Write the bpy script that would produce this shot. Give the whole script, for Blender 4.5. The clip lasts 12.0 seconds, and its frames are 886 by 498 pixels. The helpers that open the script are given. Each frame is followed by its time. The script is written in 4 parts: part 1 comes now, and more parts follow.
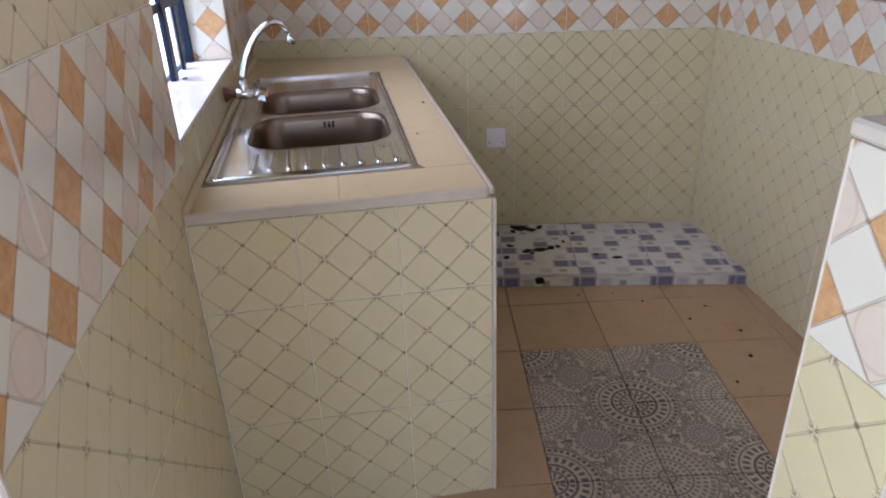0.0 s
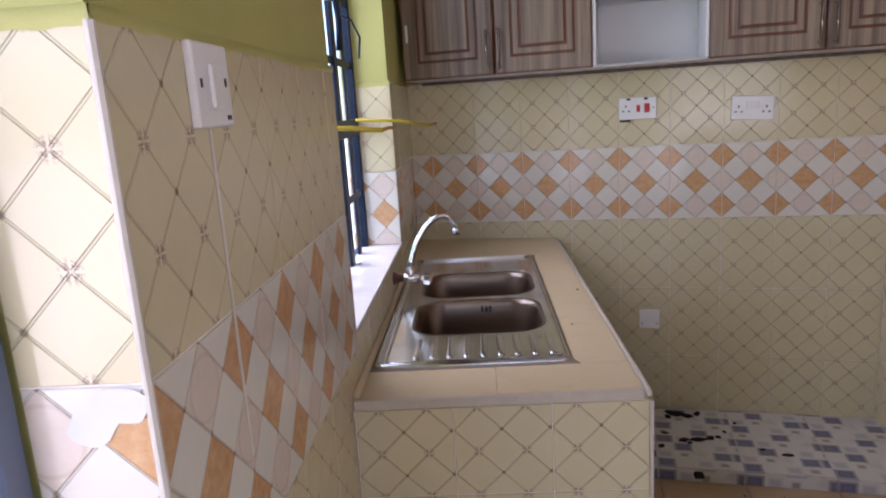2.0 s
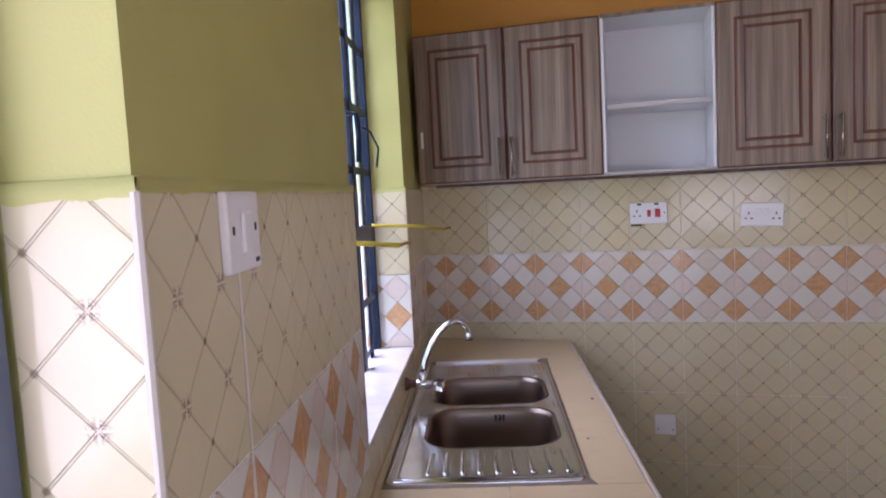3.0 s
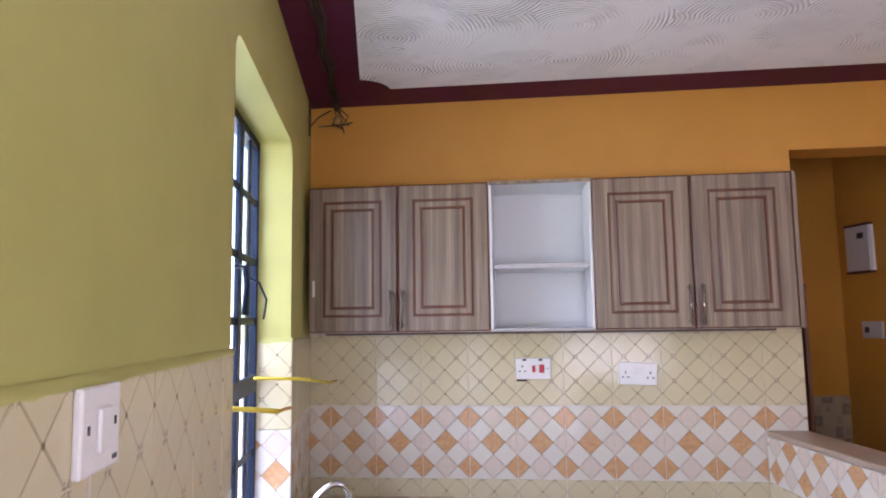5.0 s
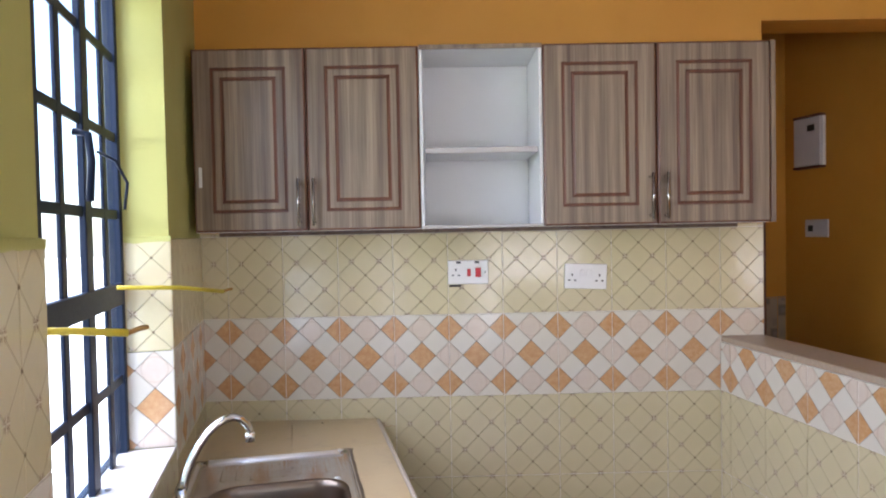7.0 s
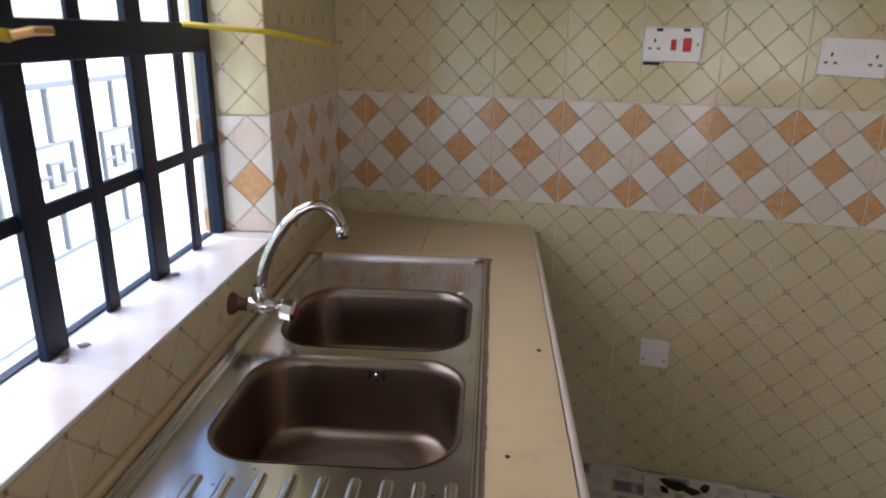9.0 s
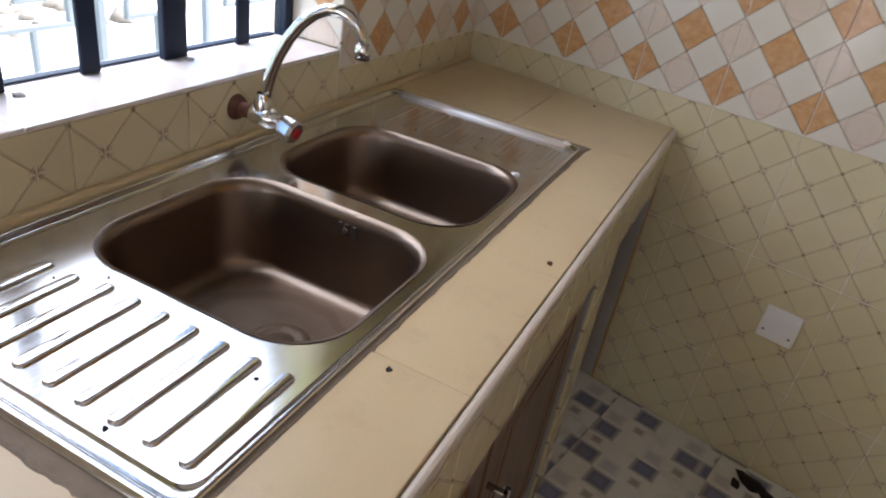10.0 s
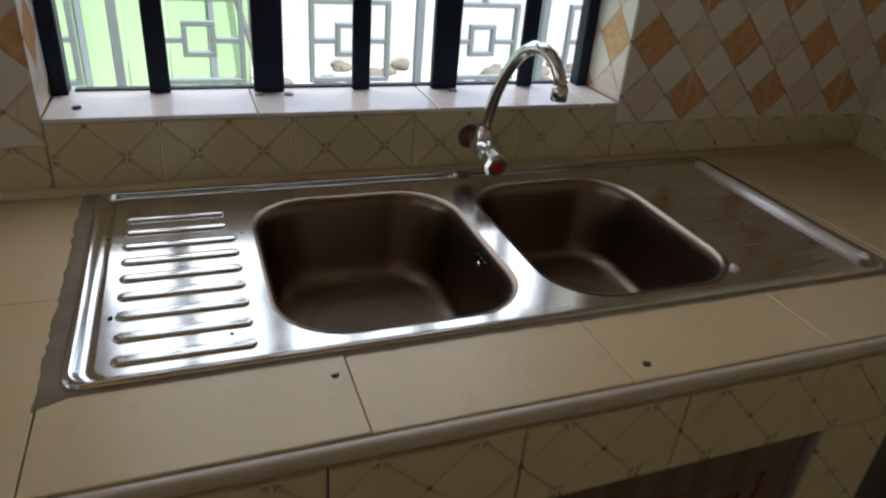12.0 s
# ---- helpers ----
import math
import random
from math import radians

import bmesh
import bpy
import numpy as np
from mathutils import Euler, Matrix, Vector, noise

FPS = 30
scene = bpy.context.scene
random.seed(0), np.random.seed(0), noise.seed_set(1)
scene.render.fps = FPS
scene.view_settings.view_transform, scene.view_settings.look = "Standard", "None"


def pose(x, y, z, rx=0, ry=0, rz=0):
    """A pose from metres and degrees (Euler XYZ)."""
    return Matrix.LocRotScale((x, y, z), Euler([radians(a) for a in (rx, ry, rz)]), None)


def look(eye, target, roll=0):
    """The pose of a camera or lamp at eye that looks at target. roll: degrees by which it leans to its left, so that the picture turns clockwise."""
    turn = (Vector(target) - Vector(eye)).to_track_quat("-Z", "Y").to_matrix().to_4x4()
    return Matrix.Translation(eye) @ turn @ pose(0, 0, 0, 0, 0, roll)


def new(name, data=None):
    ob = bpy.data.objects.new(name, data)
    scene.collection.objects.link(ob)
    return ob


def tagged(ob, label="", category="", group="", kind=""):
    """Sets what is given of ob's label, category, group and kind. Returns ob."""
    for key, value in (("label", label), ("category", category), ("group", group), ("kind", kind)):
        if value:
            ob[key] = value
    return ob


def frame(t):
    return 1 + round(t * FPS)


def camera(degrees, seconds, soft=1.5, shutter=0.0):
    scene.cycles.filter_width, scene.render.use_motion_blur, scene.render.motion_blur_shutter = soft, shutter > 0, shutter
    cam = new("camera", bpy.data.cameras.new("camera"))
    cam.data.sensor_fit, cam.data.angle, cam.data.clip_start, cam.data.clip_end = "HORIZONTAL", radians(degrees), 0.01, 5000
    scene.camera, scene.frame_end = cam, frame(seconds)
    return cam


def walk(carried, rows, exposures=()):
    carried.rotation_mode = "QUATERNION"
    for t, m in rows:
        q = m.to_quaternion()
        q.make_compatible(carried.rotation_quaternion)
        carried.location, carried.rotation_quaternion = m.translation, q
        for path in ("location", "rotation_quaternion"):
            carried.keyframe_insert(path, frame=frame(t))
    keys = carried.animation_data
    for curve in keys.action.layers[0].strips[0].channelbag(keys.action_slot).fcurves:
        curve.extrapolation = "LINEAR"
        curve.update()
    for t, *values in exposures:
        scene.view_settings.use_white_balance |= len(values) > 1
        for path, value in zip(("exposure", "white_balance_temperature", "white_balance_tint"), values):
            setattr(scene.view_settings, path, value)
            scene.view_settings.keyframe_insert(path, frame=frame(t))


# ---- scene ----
cam = camera(66.4, 12.0, soft=1.9, shutter=0.15)
PATH = [
    (0, (0.562, -2.865, 1.314), (0.459, -1.066, 0.445), -2.2),
    (0.5, (0.559, -2.886, 1.33), (0.318, -1.058, 0.556), -2.7),
    (1, (0.554, -2.889, 1.343), (0.216, -1.035, 0.672), -4.2),
    (1.5, (0.547, -2.891, 1.373), (0.106, -1.036, 0.771), -3.4),
    (2, (0.544, -2.905, 1.414), (0.028, -1.018, 1.0), -3.7),
    (2.5, (0.537, -2.907, 1.438), (-0.006, -1.005, 1.143), -3.6),
    (3, (0.534, -2.908, 1.481), (-0.004, -0.989, 1.315), -3.0),
    (3.5, (0.531, -2.912, 1.525), (0.068, -0.966, 1.563), -2.0),
    (3.7, (0.54, -2.924, 1.539), (0.047, -0.989, 1.661), -2.5),
    (5.3, (0.564, -2.911, 1.554), (0.423, -0.928, 1.767), 0.3),
    (5.5, (0.581, -2.898, 1.553), (0.481, -0.908, 1.724), 1.1),
    (6, (0.545, -2.783, 1.532), (0.479, -0.792, 1.718), 1.6),
    (6.5, (0.491, -2.604, 1.532), (0.557, -0.61, 1.666), 1.7),
    (6.7, (0.47, -2.549, 1.524), (0.54, -0.551, 1.58), -0.0),
    (8.3, (0.575, -2.169, 1.445), (0.332, -0.224, 1.045), -1.2),
    (8.5, (0.559, -2.137, 1.436), (0.182, -0.226, 0.979), -0.8),
    (9, (0.539, -1.956, 1.378), (0.017, -0.124, 0.766), 0.8),
    (9.5, (0.593, -1.74, 1.305), (-0.03, -0.053, 0.43), 2.9),
    (10, (0.744, -1.6, 1.284), (-0.234, -0.155, 0.306), 10.0),
    (10.5, (0.783, -1.423, 1.257), (-0.47, -0.284, 0.193), 10.2),
    (11, (0.771, -1.257, 1.255), (-0.673, -0.447, 0.133), 9.9),
    (11.5, (0.827, -1.144, 1.272), (-0.869, -0.869, 0.249), 7.4),
    (11.8, (0.902, -1.144, 1.283), (-0.879, -0.938, 0.398), 4.3),
    (12, (0.96, -1.166, 1.271), (-0.775, -0.851, 0.328), 5.0),
]
EXPOSURES = [(0, 2.17, 5850, 23), (0.5, 1.97, 5850, 22), (1.0, 2.1, 5750, 21), (2.0, 1.87, 6000, 30), (2.5, 1.87, 6000, 32), (3.5, 2.02, 5620, 38), (5.5, 2.65, 5930, 29), (6.5, 2.62, 6050, 24),
             (8.5, 1.72, 6310, 22), (9.0, 1.64, 6500, 24), (9.5, 1.72, 6660, 24), (10.0, 2.06, 6460, 21), (10.5, 1.92, 6110, 18), (11.0, 1.86, 6060, 17), (11.5, 1.6, 6210, 15), (12, 0.84, 6840, 15)]
walk(cam, [(t, look(eye, target, roll)) for t, eye, target, roll in PATH],
     exposures=EXPOSURES)

# ---- world, sun, large lights ----
A = radians(11.95)                       # the side walls lean by this from the back wall's square
ML = Matrix.Translation((-0.363, 0, 0)) @ Matrix.Rotation(A, 4, "Z")     # left wall frame: x into the room, y along the wall
MR = Matrix.Translation((1.527, 0, 0)) @ Matrix.Rotation(radians(8.5), 4, "Z")   # right low wall frame
MF = Matrix.Translation((0.70, -0.945, 0)) @ Matrix.Rotation(radians(4.4), 4, "Z")   # floor tile grid
ID = Matrix.Identity(4)

world = bpy.data.worlds.new("sky")
scene.world = world
world.use_nodes = True
wn = world.node_tree
sky = wn.nodes.new("ShaderNodeTexSky")
sky.sky_type = "NISHITA"
sky.sun_disc = False
sky.sun_elevation, sky.sun_rotation = radians(64.6), radians(50.7)
wn.links.new(sky.outputs[0], wn.nodes["Background"].inputs[0])
wn.nodes["Background"].inputs[1].default_value = 0.15

sun = new("sun", bpy.data.lights.new("sun", "SUN"))
sun.data.energy, sun.data.angle, sun.data.color = 5.0, radians(0.6), (1.0, 0.95, 0.88)
sun.matrix_world = look((0, 0, 10), (-2.2, -1.8, 4))


def sky_lamp(name, eye, target, w, h, power, color):
    lamp = new(name, bpy.data.lights.new(name, "AREA"))
    lamp.data.shape, lamp.data.size, lamp.data.size_y = "RECTANGLE", w, h
    lamp.data.energy, lamp.data.color = power, color
    lamp.matrix_world = look(ML @ Vector(eye), ML @ Vector(target))
    return lamp


sky_lamp("window_sky_light", (-0.95, -1.13, 2.35), (0.5, -1.13, 1.2), 2.6, 2.1, 31, (1.0, 0.955, 0.96))
sky_lamp("door_sky_light", (-0.17, -2.96, 1.06), (0.6, -2.96, 1.06), 0.74, 1.98, 1.4, (1.0, 0.95, 0.94))
# two fill lamps added out of view behind the camera to brighten the room
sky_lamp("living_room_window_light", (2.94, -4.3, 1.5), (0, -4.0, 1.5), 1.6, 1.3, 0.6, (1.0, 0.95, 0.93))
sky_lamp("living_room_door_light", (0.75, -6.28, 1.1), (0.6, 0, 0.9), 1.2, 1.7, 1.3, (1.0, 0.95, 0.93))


# ---- materials ----
class Mat:
    """A node material under construction."""

    def __init__(self, name):
        self.m = bpy.data.materials.new(name)
        self.m.use_nodes = True
        self.t = self.m.node_tree
        self.b = self.t.nodes["Principled BSDF"]

    def n(self, kind, **ins):
        node = self.t.nodes.new("ShaderNode" + kind)
        for k, v in ins.items():
            self.put(node.inputs[k.replace("_", " ")], v)
        return node

    def put(self, sock, v):
        if isinstance(v, bpy.types.NodeSocket):
            self.t.links.new(v, sock)
        elif isinstance(v, (tuple, list)) and len(v) == 3 and sock.type == "RGBA":
            sock.default_value = (*v, 1)
        else:
            sock.default_value = v

    def set(self, **ins):
        for k, v in ins.items():
            self.put(self.b.inputs[k.replace("_", " ")], v)
        return self

    def math(self, op, a, b=None, c=None):
        node = self.t.nodes.new("ShaderNodeMath")
        node.operation = op
        for i, v in enumerate((a, b, c)):
            if v is not None:
                self.put(node.inputs[i], v)
        return node.outputs[0]

    def mix(self, f, a, b):
        node = self.t.nodes.new("ShaderNodeMix")
        node.data_type = "RGBA"
        self.put(node.inputs[0], f), self.put(node.inputs[6], a), self.put(node.inputs[7], b)
        return node.outputs[2]

    def co(self, which="Object"):
        return self.t.nodes.new("ShaderNodeTexCoord").outputs[which]

    def xyz(self, v):
        node = self.n("SeparateXYZ", Vector=v)
        return node.outputs

    def noise(self, scale, detail=3, vec=None, rough=0.55):
        node = self.n("TexNoise", Scale=scale, Detail=detail, Roughness=rough)
        self.put(node.inputs["Vector"], vec if vec is not None else self.co())
        return node.outputs["Fac"]

    def ramp(self, v, *stops):
        node = self.t.nodes.new("ShaderNodeValToRGB")
        e = node.color_ramp.elements
        while len(e) < len(stops):
            e.new(0.5)
        for el, (p, c) in zip(e, stops):
            el.position, el.color = p, (*c, 1) if not isinstance(c, (int, float)) else (c, c, c, 1)
        self.put(node.inputs[0], v)
        return node.outputs[0]

    def bump(self, h, strength=0.3, dist=0.002):
        node = self.n("Bump", Strength=strength, Distance=dist, Height=h)
        self.put(self.b.inputs["Normal"], node.outputs[0])
        return self

    def near(self, d, w):
        """1 where d is under w, with a soft edge."""
        node = self.t.nodes.new("ShaderNodeMapRange")
        self.put(node.inputs[0], d)
        node.inputs[1].default_value, node.inputs[2].default_value = w * 0.6, w * 1.3
        node.inputs[3].default_value, node.inputs[4].default_value = 1.0, 0.0
        return node.outputs[0]

    def offset(self, amount=40.0):
        """Object coordinates shifted by each object's own random number."""
        r = self.t.nodes.new("ShaderNodeObjectInfo").outputs["Random"]
        add = self.n("VectorMath")
        add.operation = "ADD"
        self.put(add.inputs[0], self.co())
        self.put(add.inputs[1], self.n("CombineXYZ", X=self.math("MULTIPLY", r, amount), Y=self.math("MULTIPLY", r, -amount * 0.7)).outputs[0])
        return add.outputs[0], r


def simple(name, color, rough=0.5, metal=0.0, vary=0.12, scale=12.0, bump=0.05, dist=0.001, **more):
    m = Mat(name)
    f = m.noise(scale, 4)
    fine = m.noise(scale * 9, 2)
    dark = tuple(c * (1 - vary) for c in color)
    light = tuple(min(1, c * (1 + vary)) for c in color)
    m.set(Base_Color=m.mix(f, dark, light), Roughness=m.math("MULTIPLY_ADD", fine, 0.14, rough - 0.07), Metallic=metal, **more)
    m.bump(fine, bump, dist)
    return m.m


def tile_material(name, band):
    m = Mat(name)
    x, y, _ = m.xyz(m.co())
    vec, rnd = m.offset()
    grain, big = m.noise(140, 3, vec), m.noise(9, 3, vec)
    off = 0.0 if band else 0.05
    s, d = m.math("ADD", x, y), m.math("SUBTRACT", x, y)
    up = m.math("PINGPONG", m.math("ADD", d, off + 1.0), 0.05)       # rising lines
    down = m.math("PINGPONG", m.math("ADD", s, off + 1.0), 0.05)     # falling lines
    if band:
        ia = m.math("FLOORED_MODULO", m.math("FLOOR", m.math("DIVIDE", s, 0.1)), 2.0)
        ib = m.math("FLOORED_MODULO", m.math("FLOOR", m.math("DIVIDE", d, 0.1)), 2.0)
        orange = m.math("MULTIPLY", m.math("SUBTRACT", 1.0, ia), ib)
        peach = m.math("MULTIPLY", ia, m.math("SUBTRACT", 1.0, ib))
        mott = m.noise(55, 5, vec, 0.7)
        oc = m.mix(m.ramp(mott, (0.3, 0), (0.72, 1)), (0.53, 0.255, 0.09), (0.69, 0.435, 0.225))
        pc = m.mix(mott, (0.67, 0.565, 0.46), (0.76, 0.67, 0.58))
        wc = m.mix(big, (0.70, 0.665, 0.575), (0.78, 0.75, 0.665))
        # soft round medallion inside the peach lozenges
        cx, cy = m.math("PINGPONG", m.math("ADD", x, 1.0), 0.05), m.math("PINGPONG", m.math("ADD", y, 1.05), 0.05)
        r = m.math("SQRT", m.math("ADD", m.math("MULTIPLY", cx, cx), m.math("MULTIPLY", cy, cy)))
        ring = m.near(m.math("ABSOLUTE", m.math("SUBTRACT", r, 0.034)), 0.0022)
        pc = m.mix(m.math("MULTIPLY", ring, 0.3), pc, (0.50, 0.36, 0.26))
        base = m.mix(peach, m.mix(orange, wc, oc), pc)
        line_dark, dots = m.near(down, 0.0016), m.math("MULTIPLY", m.near(down, 0.0042), m.near(up, 0.0042))
        base = m.mix(m.math("MULTIPLY", line_dark, 0.35), base, (0.40, 0.30, 0.20))
        base = m.mix(m.math("MULTIPLY", m.near(up, 0.0013), 0.25), base, (0.50, 0.40, 0.28))
        base = m.mix(m.math("MULTIPLY", dots, 0.6), base, (0.20, 0.13, 0.07))
    else:
        base = m.mix(big, (0.62, 0.55, 0.33), (0.70, 0.63, 0.405))
        base = m.mix(m.math("MULTIPLY", m.ramp(grain, (0.45, 0), (0.8, 1)), 0.25), base, (0.60, 0.54, 0.42))
        # weak dark colour on both line sets deepens the grooves' relief shade
        base = m.mix(m.math("MULTIPLY", m.near(up, 0.0014), 0.14), base, (0.36, 0.27, 0.15))
        base = m.mix(m.math("MULTIPLY", m.near(down, 0.0014), 0.22), base, (0.28, 0.20, 0.11))
        fx, fy = m.math("PINGPONG", m.math("ADD", x, 0.95), 0.05), m.math("PINGPONG", m.math("ADD", y, 1.0), 0.05)
        r = m.math("SQRT", m.math("ADD", m.math("MULTIPLY", fx, fx), m.math("MULTIPLY", fy, fy)))
        low = m.math("MINIMUM", fx, fy)
        petals = m.math("MULTIPLY", m.near(r, 0.0105), m.math("GREATER_THAN", low, 0.0014))
        petals = m.math("MULTIPLY", petals, m.math("GREATER_THAN", m.noise(420, 1, vec), 0.47))
        base = m.mix(m.math("MULTIPLY", m.near(r, 0.0105), 0.65), base, (0.70, 0.60, 0.45))
        base = m.mix(m.math("MULTIPLY", petals, 0.85), base, (0.28, 0.18, 0.11))
        gx, gy = m.math("PINGPONG", m.math("ADD", x, 1.0), 0.05), m.math("PINGPONG", m.math("ADD", y, 0.95), 0.05)
        g = m.math("SQRT", m.math("ADD", m.math("MULTIPLY", gx, gx), m.math("MULTIPLY", gy, gy)))
        base = m.mix(m.math("MULTIPLY", m.near(g, 0.0038), 0.75), base, (0.14, 0.09, 0.05))
    base = m.mix(m.math("MULTIPLY", rnd, 0.10), base, (0.62, 0.54, 0.42))
    relief = m.math("MULTIPLY", m.math("MAXIMUM", m.near(up, 0.0020), m.near(down, 0.0020)), -0.8)     # pressed grooves
    wave = m.math("MULTIPLY", m.noise(18, 2, vec), 0.35)
    m.set(Base_Color=base, Roughness=m.math("MULTIPLY_ADD", big, 0.10, 0.06), Specular_IOR_Level=0.55)
    m.bump(m.math("ADD", relief, wave), 0.9, 0.0029)
    return m.m


def floor_tile_material():
    m = Mat("beige_floor_tile")
    vec, rnd = m.offset()
    f, fine = m.noise(6, 4, vec), m.noise(160, 3, vec)
    base = m.mix(f, (0.45, 0.305, 0.175), (0.55, 0.385, 0.225))
    base = m.mix(m.math("MULTIPLY", m.ramp(fine, (0.5, 0), (0.75, 1)), 0.2), base, (0.33, 0.21, 0.11))
    base = m.mix(m.math("MULTIPLY", rnd, 0.15), base, (0.40, 0.26, 0.13))
    base = m.mix(m.math("MULTIPLY", m.ramp(m.noise(13, 6, vec, 0.72), (0.52, 0), (0.72, 1)), 0.35), base, (0.27, 0.17, 0.085))
    m.set(Base_Color=base, Roughness=m.math("MULTIPLY_ADD", f, 0.2, 0.22))
    return m.bump(m.noise(30, 3, vec), 0.08, 0.001).m


def counter_tile_material():
    m = Mat("cream_counter_tile")
    vec, rnd = m.offset()
    f, fine = m.noise(5, 5, vec), m.noise(220, 3, vec)
    base = m.mix(f, (0.57, 0.445, 0.25), (0.66, 0.545, 0.335))
    base = m.mix(m.math("MULTIPLY", m.ramp(fine, (0.56, 0), (0.8, 1)), 0.25), base, (0.45, 0.34, 0.22))
    base = m.mix(m.math("MULTIPLY", m.ramp(m.noise(14, 5, vec, 0.7), (0.55, 0), (0.75, 1)), 0.4), base, (0.42, 0.31, 0.19))
    m.set(Base_Color=base, Roughness=m.math("MULTIPLY_ADD", f, 0.2, 0.24))
    return m.bump(m.noise(40, 3, vec), 0.06, 0.001).m


def medallion_material(name, turned):
    """Grey and cream tiles whose corners carry quarters of toothed rings."""
    m = Mat(name)
    x, y, _ = m.xyz(m.co())
    T = 0.3

    def polar(ox, oy):
        dx = m.math("SUBTRACT", m.math("FLOORED_MODULO", m.math("ADD", x, T / 2 - ox), T), T / 2)
        dy = m.math("SUBTRACT", m.math("FLOORED_MODULO", m.math("ADD", y, T / 2 - oy), T), T / 2)
        return m.math("SQRT", m.math("ADD", m.math("MULTIPLY", dx, dx), m.math("MULTIPLY", dy, dy))), m.math("ARCTAN2", dy, dx)

    def teeth(r, a, at, w, count, fill):
        ring = m.near(m.math("ABSOLUTE", m.math("SUBTRACT", r, at)), w)
        return m.math("MULTIPLY", ring, m.math("GREATER_THAN", m.math("SINE", m.math("MULTIPLY", a, float(count))), fill))

    def most(*v):
        out = v[0]
        for w in v[1:]:
            out = m.math("MAXIMUM", out, w)
        return out

    r, a = polar(0, 0)
    q, b = polar(T / 2, T / 2)
    vec, rnd = m.offset()
    speck = m.noise(95, 2)
    vor = m.n("TexVoronoi", Scale=68.0)
    m.put(vor.inputs["Vector"], m.co())
    scatter = m.math("MULTIPLY", m.near(m.math("ABSOLUTE", m.math("SUBTRACT", vor.outputs["Distance"], 0.42)), 0.19), m.math("GREATER_THAN", speck, 0.33))
    inside = m.math("MAXIMUM", m.near(r, 0.132), m.near(q, 0.056))
    def line(r, at, w):
        return m.near(m.math("ABSOLUTE", m.math("SUBTRACT", r, at)), w)

    # two kinds of big ring take turns at the tiles' corners
    half = m.math("COMPARE", m.math("GREATER_THAN", x, T / 2), m.math("GREATER_THAN", y, T / 2), 0.5)
    first = m.math("SUBTRACT", 1.0, half) if turned else half
    ring_a = most(line(r, 0.131, 0.0016), teeth(r, a, 0.120, 0.006, 44, -0.2), line(r, 0.104, 0.0022), teeth(r, a, 0.086, 0.010, 26, -0.1), teeth(r, a, 0.052, 0.007, 18, -0.1),
                  line(r, 0.065, 0.0042), teeth(r, a, 0.028, 0.008, 12, -0.1), line(r, 0.040, 0.003), teeth(r, a, 0.014, 0.005, 8, 0.0))
    ring_b = most(line(r, 0.126, 0.002), teeth(r, a, 0.112, 0.006, 48, -0.1), teeth(r, a, 0.094, 0.006, 40, -0.1), teeth(r, a, 0.076, 0.006, 32, -0.1), line(r, 0.064, 0.003),
                  teeth(r, a, 0.052, 0.006, 24, -0.1), teeth(r, a, 0.034, 0.006, 16, -0.1), line(r, 0.022, 0.004), teeth(r, a, 0.012, 0.004, 8, 0.0))
    dark = m.math("ADD", m.math("MULTIPLY", ring_a, first), m.math("MULTIPLY", m.math("MULTIPLY", ring_b, m.math("SUBTRACT", 1.0, first)), 0.75))
    dark = most(dark, teeth(q, b, 0.048, 0.005, 26, -0.2), teeth(q, b, 0.034, 0.005, 18, -0.2), line(q, 0.024, 0.003), line(q, 0.056, 0.0015), teeth(q, b, 0.012, 0.005, 8, -0.3),
                m.math("MULTIPLY", m.near(q, 0.054), 0.45))
    dark = m.math("MAXIMUM", dark, m.math("MULTIPLY", scatter, m.math("SUBTRACT", 1.0, inside)))
    cream = m.mix(m.noise(30, 4, vec), (0.50, 0.42, 0.32), (0.59, 0.51, 0.40))
    greys = m.mix(m.near(q, 0.052), (0.055, 0.055, 0.065), (0.17, 0.175, 0.19))
    m.set(Base_Color=m.mix(m.math("MULTIPLY", dark, 0.9), cream, greys), Roughness=m.math("MULTIPLY_ADD", rnd, 0.05, 0.3))
    return m.bump(speck, 0.06, 0.001).m


